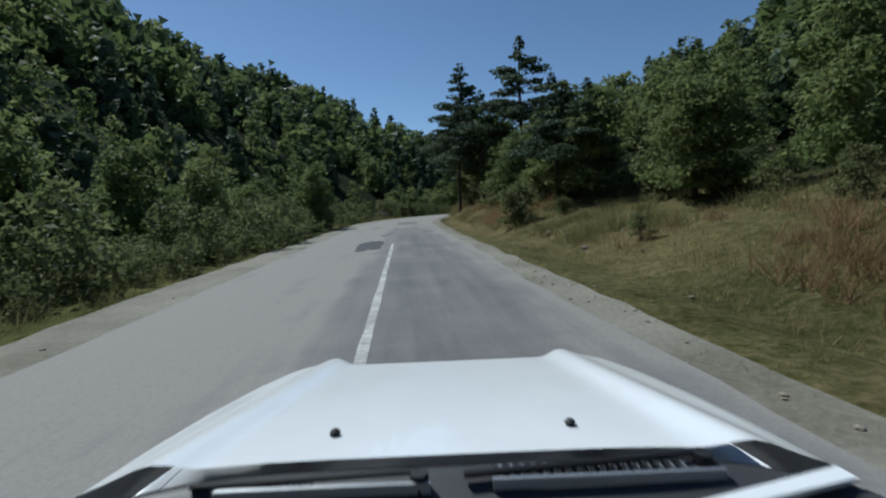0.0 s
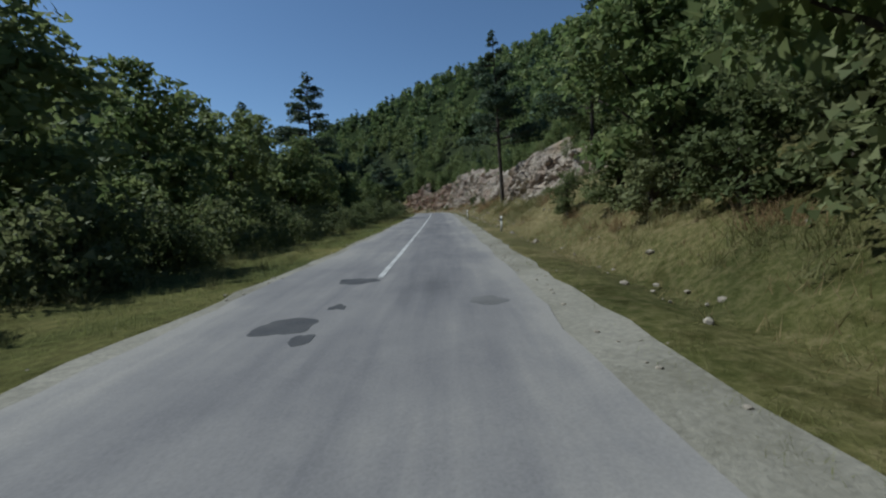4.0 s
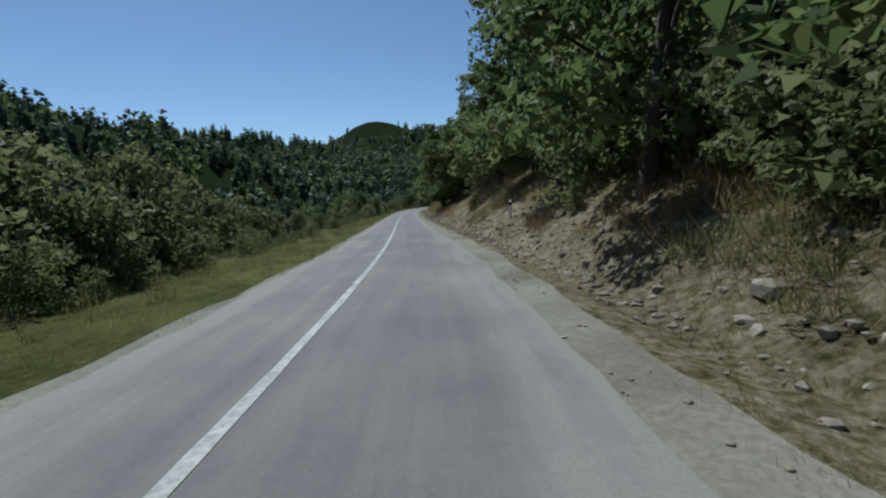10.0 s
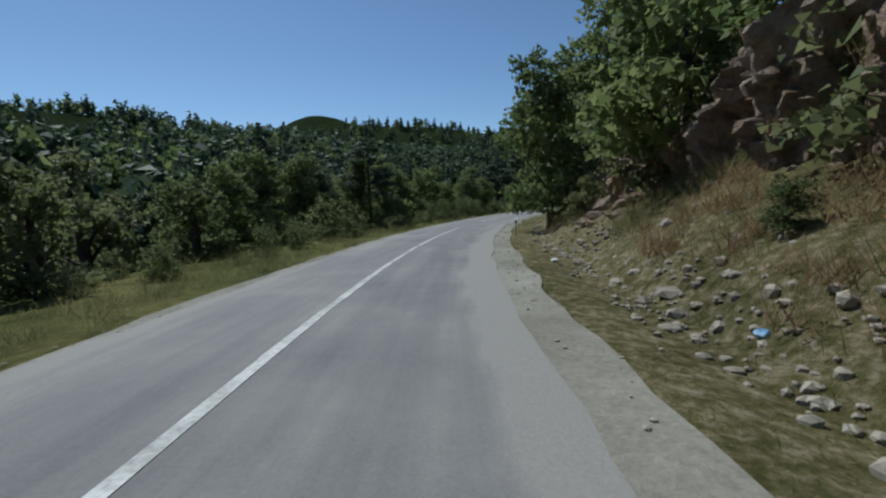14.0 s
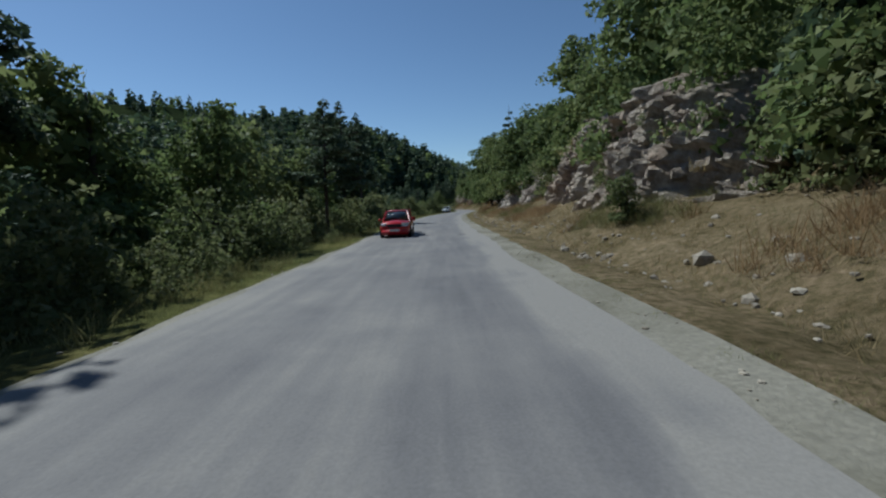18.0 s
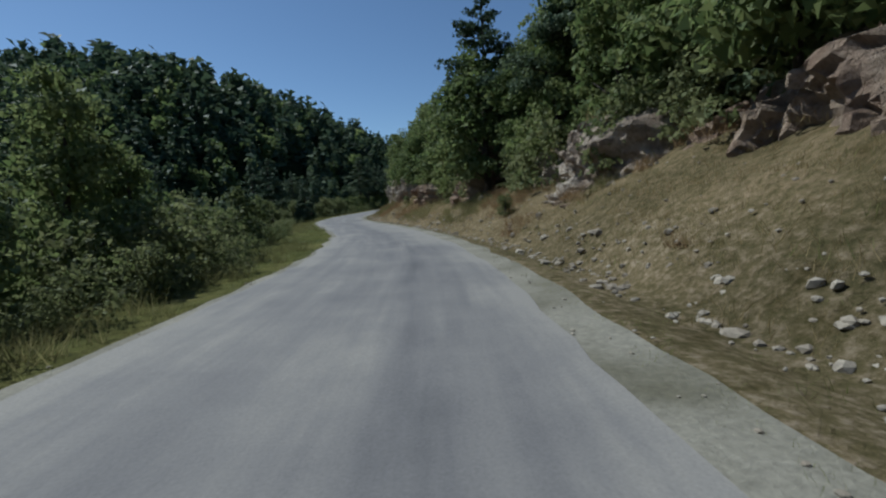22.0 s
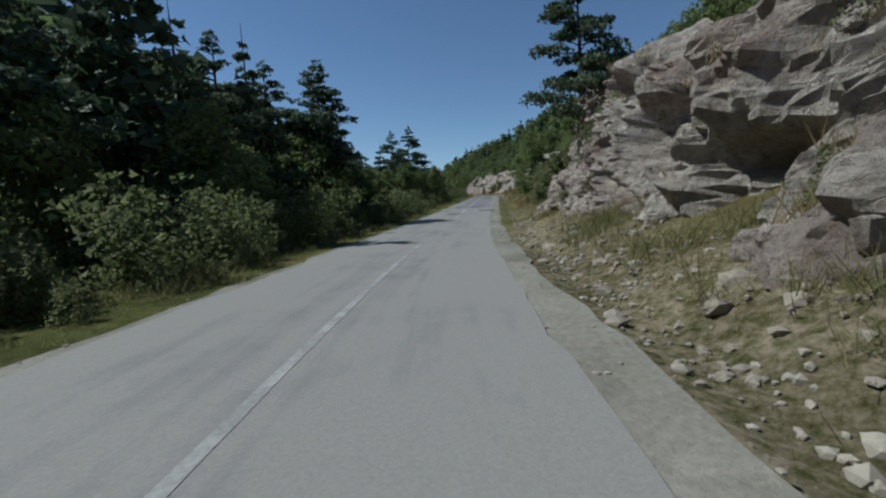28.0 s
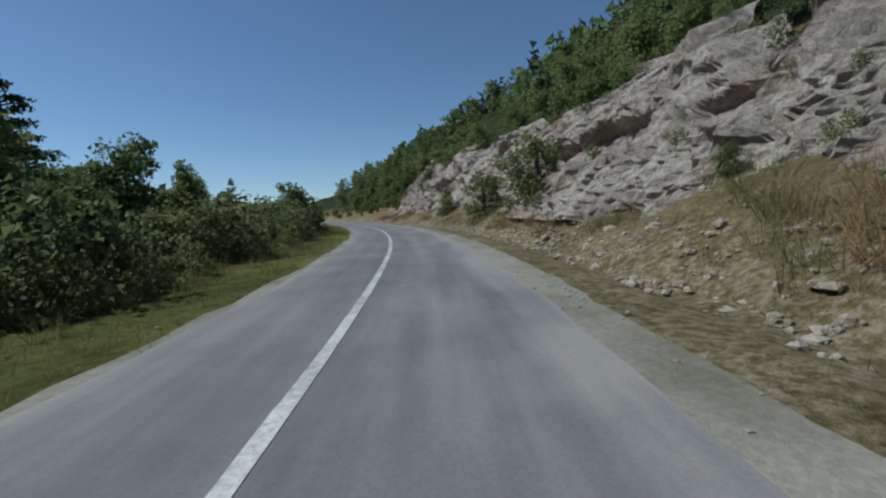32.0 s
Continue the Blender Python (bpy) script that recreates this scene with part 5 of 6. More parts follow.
scatter("bank_grass", HERBS, q[ok], w[ok], rng.uniform(0.6, 1.4, ok.sum()), FRESH, "green grass tufts on the bank", "grass", rng, 0.0)

# taller seeded weeds in drifts on the banks
q = rng.uniform(-0.3, 34.5, 23000)
w = table(TOE, q) + 0.2 + rng.gamma(1.7, 1.9, len(q))
x, y, _ = spot(q, w)
ok = (w < table(SET_RIGHT, q) + 1) & (vnoise(x, y, 3.4, 51) + 0.5 * vnoise(x, y, 1.3, 52) > -0.12 + 0.25 * table(BARE, q))
rusty = ok & (vnoise(x, y, 6.0, 53) + 1.2 * (table(DRY, q) - 0.45) > 0.1)
scatter("dry_weeds", WEEDS, q[rusty], w[rusty], rng.uniform(0.5, 1.3, rusty.sum()), RUST, "rusty brown seeded weeds in drifts on the bank", "weeds", rng, 0.0)
green = ok & ~rusty
scatter("bank_weeds", WEEDS, q[green], w[green], rng.uniform(0.5, 1.3, green.sum()), OLIVE, "olive green weeds in drifts on the bank", "weeds", rng, 0.0)

q = rng.uniform(-0.3, 34.5, 9000)
deep = table(TREE_LEFT, q) + table(WIDE_LEFT, q)
w = table(GRAVEL_LEFT, q) - 0.3 - (deep + 0.6) * rng.uniform(0, 1, len(q)) ** 0.8
x, y, _ = spot(q, w)
ok = vnoise(x, y, 2.8, 61) + 0.6 * vnoise(x, y, 1.1, 62) > -0.25
scatter("verge_weeds", WEEDS, q[ok], w[ok], rng.uniform(0.3, 1.0, ok.sum()), OLIVE, "tangled green weeds on the verge below the trees", "weeds", rng, 0.0)
q = rng.uniform(-0.3, 34.5, 1300)
w = -table(TREE_LEFT, q) + rng.uniform(-0.4, 1.6, len(q))
ok = (w < table(WIDE_LEFT, q) - 1.2) & ~((q > 21.2) & (q < 21.75))
x, y, _ = spot(q[ok], w[ok])
off = np.ones(len(x), bool)
for a, b in CLEAR[:2]:
    off &= np.hypot(x - b[0], y - b[1]) > 3.5
woods("verge_scrub", THICKET, x[off], y[off], rng.uniform(0.14, 0.42, off.sum()), SCRUB, "low green scrub creeping onto the verge", rng)

# plants rooted in the ledges of the rock
pts = np.array(LEDGES)
keep = rng.uniform(0, 1, len(pts)) < 0.95
pts = pts[keep]
green = rng.uniform(0, 1, len(pts)) < 0.3


def on_ledges(name, shapes, at, scale, mat, label, category):
    vs, fs, base = [], [], 0
    for k, (px, py, pz) in enumerate(at):
        v, f = shapes[k % len(shapes)]
        vs.append(turn_z(v, np.array([k * 2.4]), scale[k:k + 1], np.array([[px, py, pz - 0.1]]))[0])
        fs.append(f + base)
        base += len(v)
    tagged(mesh_object(name, np.concatenate(vs), np.concatenate(fs), mat), label, category, "", "stuff")


on_ledges("ledge_bushes", THICKET, pts[green], rng.uniform(0.12, 0.38, green.sum()), SCRUB, "small green shrubs growing on the rock ledges", "shrubs")
on_ledges("ledge_grass", WEEDS, pts[~green], rng.uniform(0.5, 1.3, (~green).sum()), BLADE, "dry grass growing on the rock ledges", "grass")
q = rng.uniform(-0.3, 34, 6500)
w = table(WIDE_RIGHT, q) - 0.35 + rng.gamma(1.5, 0.45, len(q))
scatter("shoulder_grass", HERBS, q, w, rng.uniform(0.18, 0.5, len(q)), FRESH, "sparse low weeds along the gravel shoulder", "grass", rng, 0.0)
q = rng.uniform(-0.3, 34, 5000)
w = np.where(rng.uniform(0, 1, len(q)) < 0.75, table(EDGE_RIGHT, q) + rng.normal(0.35, 0.35, len(q)), table(EDGE_LEFT, q) - rng.normal(0.2, 0.2, len(q)))
x, y, z = spot(q, w, 0.01)
v = turn_z(STONES[0][0], rng.uniform(0, 6.28, len(q)), rng.uniform(0.012, 0.04, len(q)), np.stack([x, y, z], 1))
f = (STONES[0][1][None] + (np.arange(len(q)) * len(STONES[0][0]))[:, None, None]).reshape(-1, 3)
tagged(mesh_object("loose_gravel", v.reshape(-1, 3), f, STONE), "loose gravel at the edges of the asphalt", "gravel", "", "stuff")

# ---------- marks on the road ----------
def line(q0, q1, wide=0.13, w=0.0, gaps=0.0, paint=LINE):
    """A painted centre line, broken where it has worn away."""
    q = q0
    while q < q1:
        step = 3.2 / float(np.interp(q, Q, SP))
        if RM.uniform() >= gaps:
            ribbon("centre_line", q, min(q + step, q1), w - wide / 2, w + wide / 2, 0.0265 if paint is LINE else 0.0248, paint, 2, 0.5, 0.012, int(q * 50), label="faded white centre line painted on asphalt")
        q += step * 1.001


RM = np.random.default_rng(77)
for row in ((-0.4, 0.62, 0.13), (4.28, 6.7, 0.13), (6.7, 8.6, 0.16), (9.85, 12.0, 0.14), (12.75, 14.9, 0.15), (15.2, 17.2, 0.16), (20.45, 22.0, 0.12), (30.6, 34, 0.16)):
    line(*row)
for q0 in (29.28, 29.55, 29.83, 30.12, 30.35):
    line(q0, q0 + 0.16, 0.12)
for q0, q1 in ((12.0, 12.75), (23.85, 24.6), (25.45, 26.2), (27.5, 28.5), (29.0, 30.6)):
    line(q0, q1, 0.13, 0.0, 0.1, FAINT)


def patch(q, w, long, wide, mat, label, seed):
    """A repair with a ragged outline, a few millimetres thick."""
    a = np.linspace(0, 2 * np.pi, 44, endpoint=False)
    r = 0.92 + 0.26 * vnoise(np.cos(a) + seed, np.sin(a), 0.7, seed) + 0.15 * vnoise(np.cos(a) * 2 + seed, np.sin(a) * 2, 0.7, seed + 1)
    r = r / np.maximum(np.abs(np.cos(a)) ** 1.0, np.abs(np.sin(a)) ** 1.0) ** 0.45
    pts = []
    for k, z in ((1.0, 0.021 if w < 3.2 else 0.004), (0.97, 0.0236 if w < 3.2 else 0.008)):
        x, y, zz = spot(q + np.sin(a) * r * k * long / 2 / float(np.interp(q, Q, SP)), w + np.cos(a) * r * k * wide / 2, z)
        pts.append(np.stack([x, y, zz], 1))
    n = 44
    f = [tuple(range(n, 2 * n))] + [(i, (i + 1) % n, n + (i + 1) % n, n + i) for i in range(n)]
    ob = mesh_object("road_patch", np.concatenate(pts), [list(t) for t in f], mat)
    return tagged(ob, label, "road patch", "road patches")


TARRED, OLDER, DUSTY = "ragged dark tar patch on the asphalt road", "faded grey repair patch on the asphalt road", "pale dusty patch on the asphalt road"
ROWS = ((0.62, -0.9, 6, 1.1, TAR), (0.83, -0.6, 1.2, 0.7, TAR), (0.9, -0.3, 1.0, 0.5, TAR), (1.27, 1.15, 0.55, 0.5, TAR), (1.23, 1.5, 0.9, 0.28, TAR), (1.21, -1.9, 0.4, 0.4, TAR), (1.21, -1.6, 0.8, 0.4, TAR), (1.14, -2.0, 1.0, 0.8, WORN),
        (1.45, 0.6, 7, 2.2, WORN), (4.27, -0.45, 0.8, 0.9, TAR), (4.2, -0.3, 0.4, 0.3, TAR), (4.17, -0.75, 0.9, 0.8, TAR), (4.15, -0.35, 0.5, 0.3, TAR),
        (4.2, 2.2, 0.8, 0.6, WORN), (4.0, 1.2, 2.0, 0.7, WORN), (8.3, 1.25, 4.5, 1.5, WORN), (8.24, 0.7, 0.9, 0.35, PALE), (9.17, -1.7, 2.6, 1.2, WORN), (9.22, 0.6, 3.0, 0.9, PALE), (9.3, -0.4, 4.0, 1.4, PALE), (9.7, 0.3, 3.2, 1.2, WORN),
        (12.13, -0.7, 0.6, 0.35, WORN), (12.1, -1.35, 0.5, 0.4, WORN), (12.08, -1.6, 0.5, 0.35, WORN), (12.28, -0.5, 1.4, 0.8, WORN), (12.75, 0.1, 3.0, 1.0, WORN), (12.64, -2.0, 1.6, 0.7, WORN), (11.64, -2.0, 0.6, 0.4, WORN),
        (17.15, 3.7, 0.75, 0.9, TAR), (17.3, 0.8, 2.5, 1.0, WORN), (18.67, 2.1, 1.2, 0.5, WORN), (19.42, 0.55, 0.5, 0.6, TAR), (19.11, 3.5, 0.6, 0.5, TAR), (20.16, 0.15, 0.8, 0.4, PALE),
        (20.62, -2.2, 0.9, 0.6, TAR), (21.2, 1.7, 1.8, 0.9, PALE), (24.02, 1.3, 3.0, 2.2, WORN), (24.12, -0.75, 0.7, 0.5, WORN), (24.1, -1.9, 0.8, 0.4, WORN), (27.72, -1.3, 1.6, 0.5, WORN), (27.66, -1.6, 1.0, 0.45, WORN),
        (27.9, 0.9, 2.5, 0.8, WORN), (29.36, 2.5, 2.4, 2.0, TAR), (29.2, -0.6, 4.0, 1.6, WORN), (29.36, -2.2, 1.0, 1.6, TAR), (29.62, 0.8, 5, 2.2, WORN), (29.6, -1.2, 4, 1.0, WORN),
        (30.18, 2.5, 4.5, 0.9, WORN), (30.17, 0.25, 0.4, 0.3, TAR), (30.52, 2.0, 5.0, 1.3, TAR), (30.66, 1.2, 5, 1.2, TAR), (30.55, -1.2, 1.6, 1.8, TAR), (31.13, 0.3, 0.7, 0.5, PALE), (30.9, -1.2, 0.8, 0.7, PALE))
for k, (qk, wk, a, bw, mk) in enumerate(ROWS):
    patch(qk, wk, a, bw, mk, TARRED if mk is TAR else OLDER if mk is WORN else DUSTY, k * 7)
# ---------- painted and metal things ----------
def plain(name, colour, rough=0.4, metal=0.0, coat=0.0):
    m, nt, b = material(name, rough, metal)
    v = coords(nt)
    c = mix(nt, grain(nt, v, 6.0, 4), tuple(0.88 * k for k in colour), colour)
    nt.links.new(c, b.inputs["Base Color"])
    b.inputs["Coat Weight"].default_value = coat
    return m


RED_PAINT, WHITE_PAINT = plain("red_car_paint", (0.42, 0.012, 0.014), 0.3, 0.0, 0.8), plain("white_car_paint", (0.78, 0.79, 0.8), 0.3, 0.0, 0.7)
COWL = plain("grey_cowl_plastic", (0.05, 0.05, 0.055), 0.5)
BLACK_TRIM, RUBBER = plain("black_plastic", (0.018, 0.018, 0.02), 0.55), plain("tyre_rubber", (0.02, 0.02, 0.021), 0.85)
CHROME, STEEL = plain("alloy", (0.5, 0.5, 0.52), 0.3, 0.9), plain("galvanised_steel", (0.42, 0.43, 0.44), 0.45, 0.8)
SIGN_RED, SIGN_WHITE = plain("sign_red", (0.5, 0.02, 0.025), 0.45), plain("sign_white", (0.7, 0.69, 0.66), 0.5)
LAMP, DARK_GLASS = plain("headlamp_lens", (0.6, 0.62, 0.64), 0.12, 0.3, 1.0), plain("dark_window_glass", (0.03, 0.035, 0.04), 0.06, 0.0, 1.0)
WOOD = plain("weathered_pole_wood", (0.42, 0.37, 0.29), 0.8)
BLUE_BAG, WHITE_BAG = plain("blue_plastic", (0.1, 0.24, 0.4), 0.5), plain("white_plastic", (0.75, 0.76, 0.76), 0.4)


def box(bm, x0, x1, y0, y1, z0, z1, bevel=0.0):
    n = len(bm.verts)
    r = bmesh.ops.create_cube(bm, size=1.0)
    for v in r["verts"]:
        v.co = Vector(((x0 + x1) / 2 + v.co.x * (x1 - x0), (y0 + y1) / 2 + v.co.y * (y1 - y0), (z0 + z1) / 2 + v.co.z * (z1 - z0)))
    if bevel:
        es = list({e for v in r["verts"] for e in v.link_edges})
        bmesh.ops.bevel(bm, geom=es, offset=bevel, segments=2, affect="EDGES")
    return bm


def boxed(*args, **kw):
    return box(bmesh.new(), *args, **kw)


def rod(p0, p1, r0, r1=None, sides=8):
    bm = bmesh.new()
    a, b = Vector(p0), Vector(p1)
    m = Matrix.Translation((a + b) / 2) @ (b - a).to_track_quat("Z", "Y").to_matrix().to_4x4()
    bmesh.ops.create_cone(bm, cap_ends=True, segments=sides, radius1=r0, radius2=r0 if r1 is None else r1, depth=(b - a).length, matrix=m)
    return bm


def loft(sections, closed_ends=True):
    """A skin over rings of points, all with the same number."""
    bm = bmesh.new()
    rings = [[bm.verts.new(p) for p in s] for s in sections]
    n = len(rings[0])
    for a, b in zip(rings, rings[1:]):
        for i in range(n):
            bm.faces.new((a[i], a[(i + 1) % n], b[(i + 1) % n], b[i]))
    if closed_ends:
        bm.faces.new(rings[0][::-1])
        bm.faces.new(rings[-1])
    bmesh.ops.recalc_face_normals(bm, faces=bm.faces)
    return bm


def soften(bm, offset, segments=2):
    bmesh.ops.bevel(bm, geom=[e for e in bm.edges if e.calc_face_angle(0) > 0.25], offset=offset, segments=segments, affect="EDGES", clamp_overlap=True)
    for f in bm.faces:
        f.smooth = True
    return bm


def ring(y, half, low, high, tuck=0.86, crown=0.04):
    return [(-half * 0.9, y, low), (-half, y, low + 0.22), (-half, y, low + (high - low) * 0.72), (-half * tuck, y, high - 0.03), (0, y, high + crown),
            (half * tuck, y, high - 0.03), (half, y, low + (high - low) * 0.72), (half, y, low + 0.22), (half * 0.9, y, low)]


def wheel(parent, x, y, r, side):
    bm = bmesh.new()
    prof = [(0.0, r * 0.62), (0.0, r * 0.93), (0.03, r), (0.17, r), (0.2, r * 0.93), (0.2, r * 0.62)]
    n = 22
    rings = [[bm.verts.new((x - side * p, y + q * math.cos(2 * math.pi * k / n), r + q * math.sin(2 * math.pi * k / n))) for p, q in prof] for k in range(n)]
    for k in range(n):
        a, b = rings[k], rings[(k + 1) % n]
        for i in range(len(prof)):
            j = (i + 1) % len(prof)
            bm.faces.new((a[i], a[j], b[j], b[i]))
    bmesh.ops.recalc_face_normals(bm, faces=bm.faces)
    w = part("wheel", bm, RUBBER, parent, "black tyre")
    bm = bmesh.new()
    for k in range(5):
        a = 2 * math.pi * k / 5
        m = Matrix.Translation((x - side * 0.04, y, r)) @ Matrix.Rotation(a, 4, "X") @ Matrix.Translation((0, 0, r * 0.32)) @ Matrix.Diagonal((0.03, r * 0.2, r * 0.6, 1))
        bmesh.ops.create_cube(bm, size=1.0, matrix=m)
    m = Matrix.Translation((x - side * 0.08, y, r)) @ Matrix.Rotation(math.pi / 2, 4, "Y")
    bmesh.ops.create_cone(bm, cap_ends=True, segments=18, radius1=r * 0.64, radius2=r * 0.64, depth=0.03, matrix=m)
    part("rim", bm, CHROME, w, "silver alloy rim")


def car(name, label, paint, long, half, high, belt, nose, screen, roof_front, roof_back, tail, wheel_r, suv):
    """A parked car; its front is at +y, half a length from the middle."""
    root = new(name)
    tagged(root, label, "car")
    L = long / 2
    low = 0.24 if suv else 0.18
    body = soften(loft([ring(-L, half * 0.82, low + 0.12, belt - 0.12), ring(-L + 0.12, half * 0.95, low, belt), ring(-L * 0.4, half, low, belt), ring(screen, half, low, belt),
                        ring(screen + (L - screen) * 0.55, half * 0.98, low, nose + 0.06), ring(L - 0.22, half * 0.93, low, nose), ring(L - 0.04, half * 0.78, low + 0.1, nose - 0.16)]), 0.035)
    part("body", body, paint, root)
    g = half * 0.86
    def frame_ring(y0, y1, z, w):
        return [(-w, y0, z), (-w, y1, z), (w, y1, z), (w, y0, z)]
    cabin = loft([frame_ring(-L + 0.1, screen + 0.02, belt - 0.06, half * 0.9), frame_ring(-L + tail, roof_front, high - 0.05, half * 0.7)])
    part("window_glass", soften(cabin, 0.03), DARK_GLASS, root, "dark tinted glass")
    top = loft([frame_ring(-L + tail - 0.05, roof_front + 0.04, high - 0.07, half * 0.72), frame_ring(-L + tail + 0.1, roof_front - 0.12, high, half * 0.62)])
    part("roof", soften(top, 0.03), paint, root)
    for s in (-1, 1):
        for y0, y1 in ((screen - 0.02, roof_front), (-L + 0.16, -L + tail), ((screen - L) / 2 + 0.02, (roof_front - L + tail) / 2)):
            part("pillar", rod((s * half * 0.9, y0, belt - 0.06), (s * half * 0.705, y1, high - 0.05), 0.05, 0.04, 6), paint, root)
        for y in (L - 0.8, -L + 0.75):
            wheel(root, s * (half + 0.01), y, wheel_r, s)
            bm = bmesh.new()
            m = Matrix.Translation((s * (half - 0.07), y, wheel_r)) @ Matrix.Rotation(math.pi / 2, 4, "Y")
            bmesh.ops.create_cone(bm, cap_ends=True, segments=20, radius1=wheel_r * 1.16, radius2=wheel_r * 1.16, depth=0.15, matrix=m)
            part("wheel_arch", bm, BLACK_TRIM, root)
        part("headlight", soften(boxed(s * half * 0.5, s * half * 0.88, L - 0.3, L - 0.06, nose - 0.2, nose - 0.05), 0.03), LAMP, root, "clear glass headlight")
        m = part("mirror", soften(boxed(s * (half + 0.02), s * (half + 0.2), screen - 0.3, screen - 0.2, belt - 0.02, belt + 0.14), 0.03), paint, root)
        part("door_handle", boxed(s * (half - 0.01), s * (half + 0.03), -0.35, -0.2, belt - 0.2, belt - 0.16), paint, root)
        part("sill", boxed(s * (half - 0.1), s * (half + 0.015), -L + 1.2, L - 1.25, low - 0.02, low + 0.14), BLACK_TRIM, root)
        if suv:
            part("roof_rail", rod((s * half * 0.66, roof_front - 0.2, high + 0.04), (s * half * 0.66, -L + tail + 0.2, high + 0.04), 0.02), STEEL, root, "silver roof rail")
    part("grille", boxed(-half * 0.45, half * 0.45, L - 0.12, L - 0.01, nose - 0.26, nose - 0.1, bevel=0.01), BLACK_TRIM, root)
    part("bumper", soften(boxed(-half * 0.85, half * 0.85, L - 0.3, L + 0.04, low + 0.02, low + 0.3), 0.06), BLACK_TRIM if suv else paint, root)
    part("number_plate", boxed(-0.26, 0.26, L + 0.03, L + 0.055, low + 0.2, low + 0.31), SIGN_WHITE, root, "plain white plate")
    return root


def stand(ob, q, w, turned, drop=0.02):
    x, y, z = spot(q, w, drop)
    ob.matrix_basis = Matrix.Translation((float(x), float(y), float(z))) @ Matrix.Rotation(heading(q) + turned, 4, "Z")


red = car("hatchback_car", "red five-door hatchback car standing in the opposite lane", RED_PAINT, 3.95, 0.85, 1.5, 0.92, 0.86, 0.75, 0.05, -1.2, 0.5, 0.31, False)
stand(red, 18.71, -1.6, math.pi)
suv = car("suv_car", "white SUV with black bumpers at the road's grassy edge", WHITE_PAINT, 4.3, 0.9, 1.66, 1.05, 1.02, 0.75, 0.15, -1.5, 0.35, 0.36, True)
stand(suv, 21.37, -3.5, math.pi - 0.03)


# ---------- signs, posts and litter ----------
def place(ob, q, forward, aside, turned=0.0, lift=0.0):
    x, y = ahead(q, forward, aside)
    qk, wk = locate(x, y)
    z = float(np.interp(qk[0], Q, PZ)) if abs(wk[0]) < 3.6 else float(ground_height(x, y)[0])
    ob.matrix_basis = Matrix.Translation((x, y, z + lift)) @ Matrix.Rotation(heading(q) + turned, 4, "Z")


def slanted(bm, x, z, half, tall, thick, way, y):
    """One chevron: two slanted bars that meet at the middle."""
    for s in (-1, 1):
        vs = [bm.verts.new(p) for p in ((x - way * half, y, z + s * tall), (x - way * half + thick, y, z + s * tall), (x + way * half + thick, y, z), (x + way * half, y, z))]
        bm.faces.new(vs if s * way > 0 else vs[::-1])
    return bm


def chevron_board(label, count, wide, tall, foot, way, posts):
    root = new("chevron_sign")
    tagged(root, label, "road sign", "chevron signs")
    part("board", boxed(-wide / 2, wide / 2, -0.015, 0.015, foot, foot + tall, bevel=0.004), SIGN_WHITE, root, "white sheet-metal board")
    for k in range(count):
        x = (k - (count - 1) / 2) * wide / count
        part("chevron", slanted(bmesh.new(), x - 0.1 * wide / count, foot + tall / 2, wide / count * 0.2, tall * 0.44, wide / count * 0.36, way, -0.02), SIGN_RED, root, "red chevron")
    for px in posts:
        part("post", rod((px, 0.035, -0.5), (px, 0.035, foot + tall * 0.9), 0.028), STEEL, root, "grey metal post")
    return root


ob = chevron_board("weathered white chevron board with red arrows among roadside bushes", 3, 1.55, 0.55, 0.9, 1, (-0.5, 0.5))
place(ob, 2.0, 14, -9.8, 0.35)
ob = chevron_board("single white chevron sign with a red arrow on a tall post", 1, 0.72, 0.72, 1.9, -1, (0.0,))
place(ob, 8.5, 9.0, 4.9, -0.25)
ob = chevron_board("weathered white chevron board with red arrows among roadside bushes", 3, 1.3, 0.5, 0.9, 1, (-0.4, 0.4))
place(ob, 24.5, 16, -9.3, 0.35)


def round_sign(label, plates, foot):
    root = new("road_sign")
    tagged(root, label, "road sign")
    part("post", rod((0, 0, -0.5), (0, 0, foot + 0.65), 0.03), STEEL, root, "grey metal post")
    for z, r, sides in plates:
        for mk, rr, y, name in ((SIGN_RED, r, -0.035, "plate"), (SIGN_WHITE, r * 0.72, -0.042, "plate_centre")):
            bm = bmesh.new()
            m = Matrix.Translation((0, y, z)) @ Matrix.Rotation(math.pi / 2, 4, "X") @ Matrix.Rotation(math.pi / 2 if sides == 3 else 0, 4, "Z")
            bmesh.ops.create_cone(bm, cap_ends=True, segments=sides, radius1=rr, radius2=rr, depth=0.01, matrix=m)
            part(name, bm, mk, root, "red-rimmed plate" if mk is SIGN_RED else "white middle")
    return root


place(round_sign("red and white round plates on a short post in the grass", ((1.45, 0.2, 24), (1.02, 0.18, 24)), 1.1), 3.0, 7.6, 3.05, -1.32)
place(round_sign("small rusty triangular warning sign on a post", ((1.7, 0.36, 3),), 1.4), 17.0, 14, 4.9, 0.0)


def marker_post():
    root = new("marker_post")
    tagged(root, "short white roadside marker post with a dark band", "marker post", "marker posts")
    part("post", soften(loft([[(-0.06, -0.03, -0.2), (0.06, -0.03, -0.2), (0.05, 0.04, -0.2), (-0.05, 0.04, -0.2)], [(-0.05, -0.03, 0.8), (0.05, -0.03, 0.9), (0.045, 0.03, 0.9), (-0.045, 0.03, 0.8)]]), 0.01), SIGN_WHITE, root)
    part("band", boxed(-0.057, 0.057, -0.037, 0.04, 0.58, 0.72), BLACK_TRIM, root, "black band")
    return root


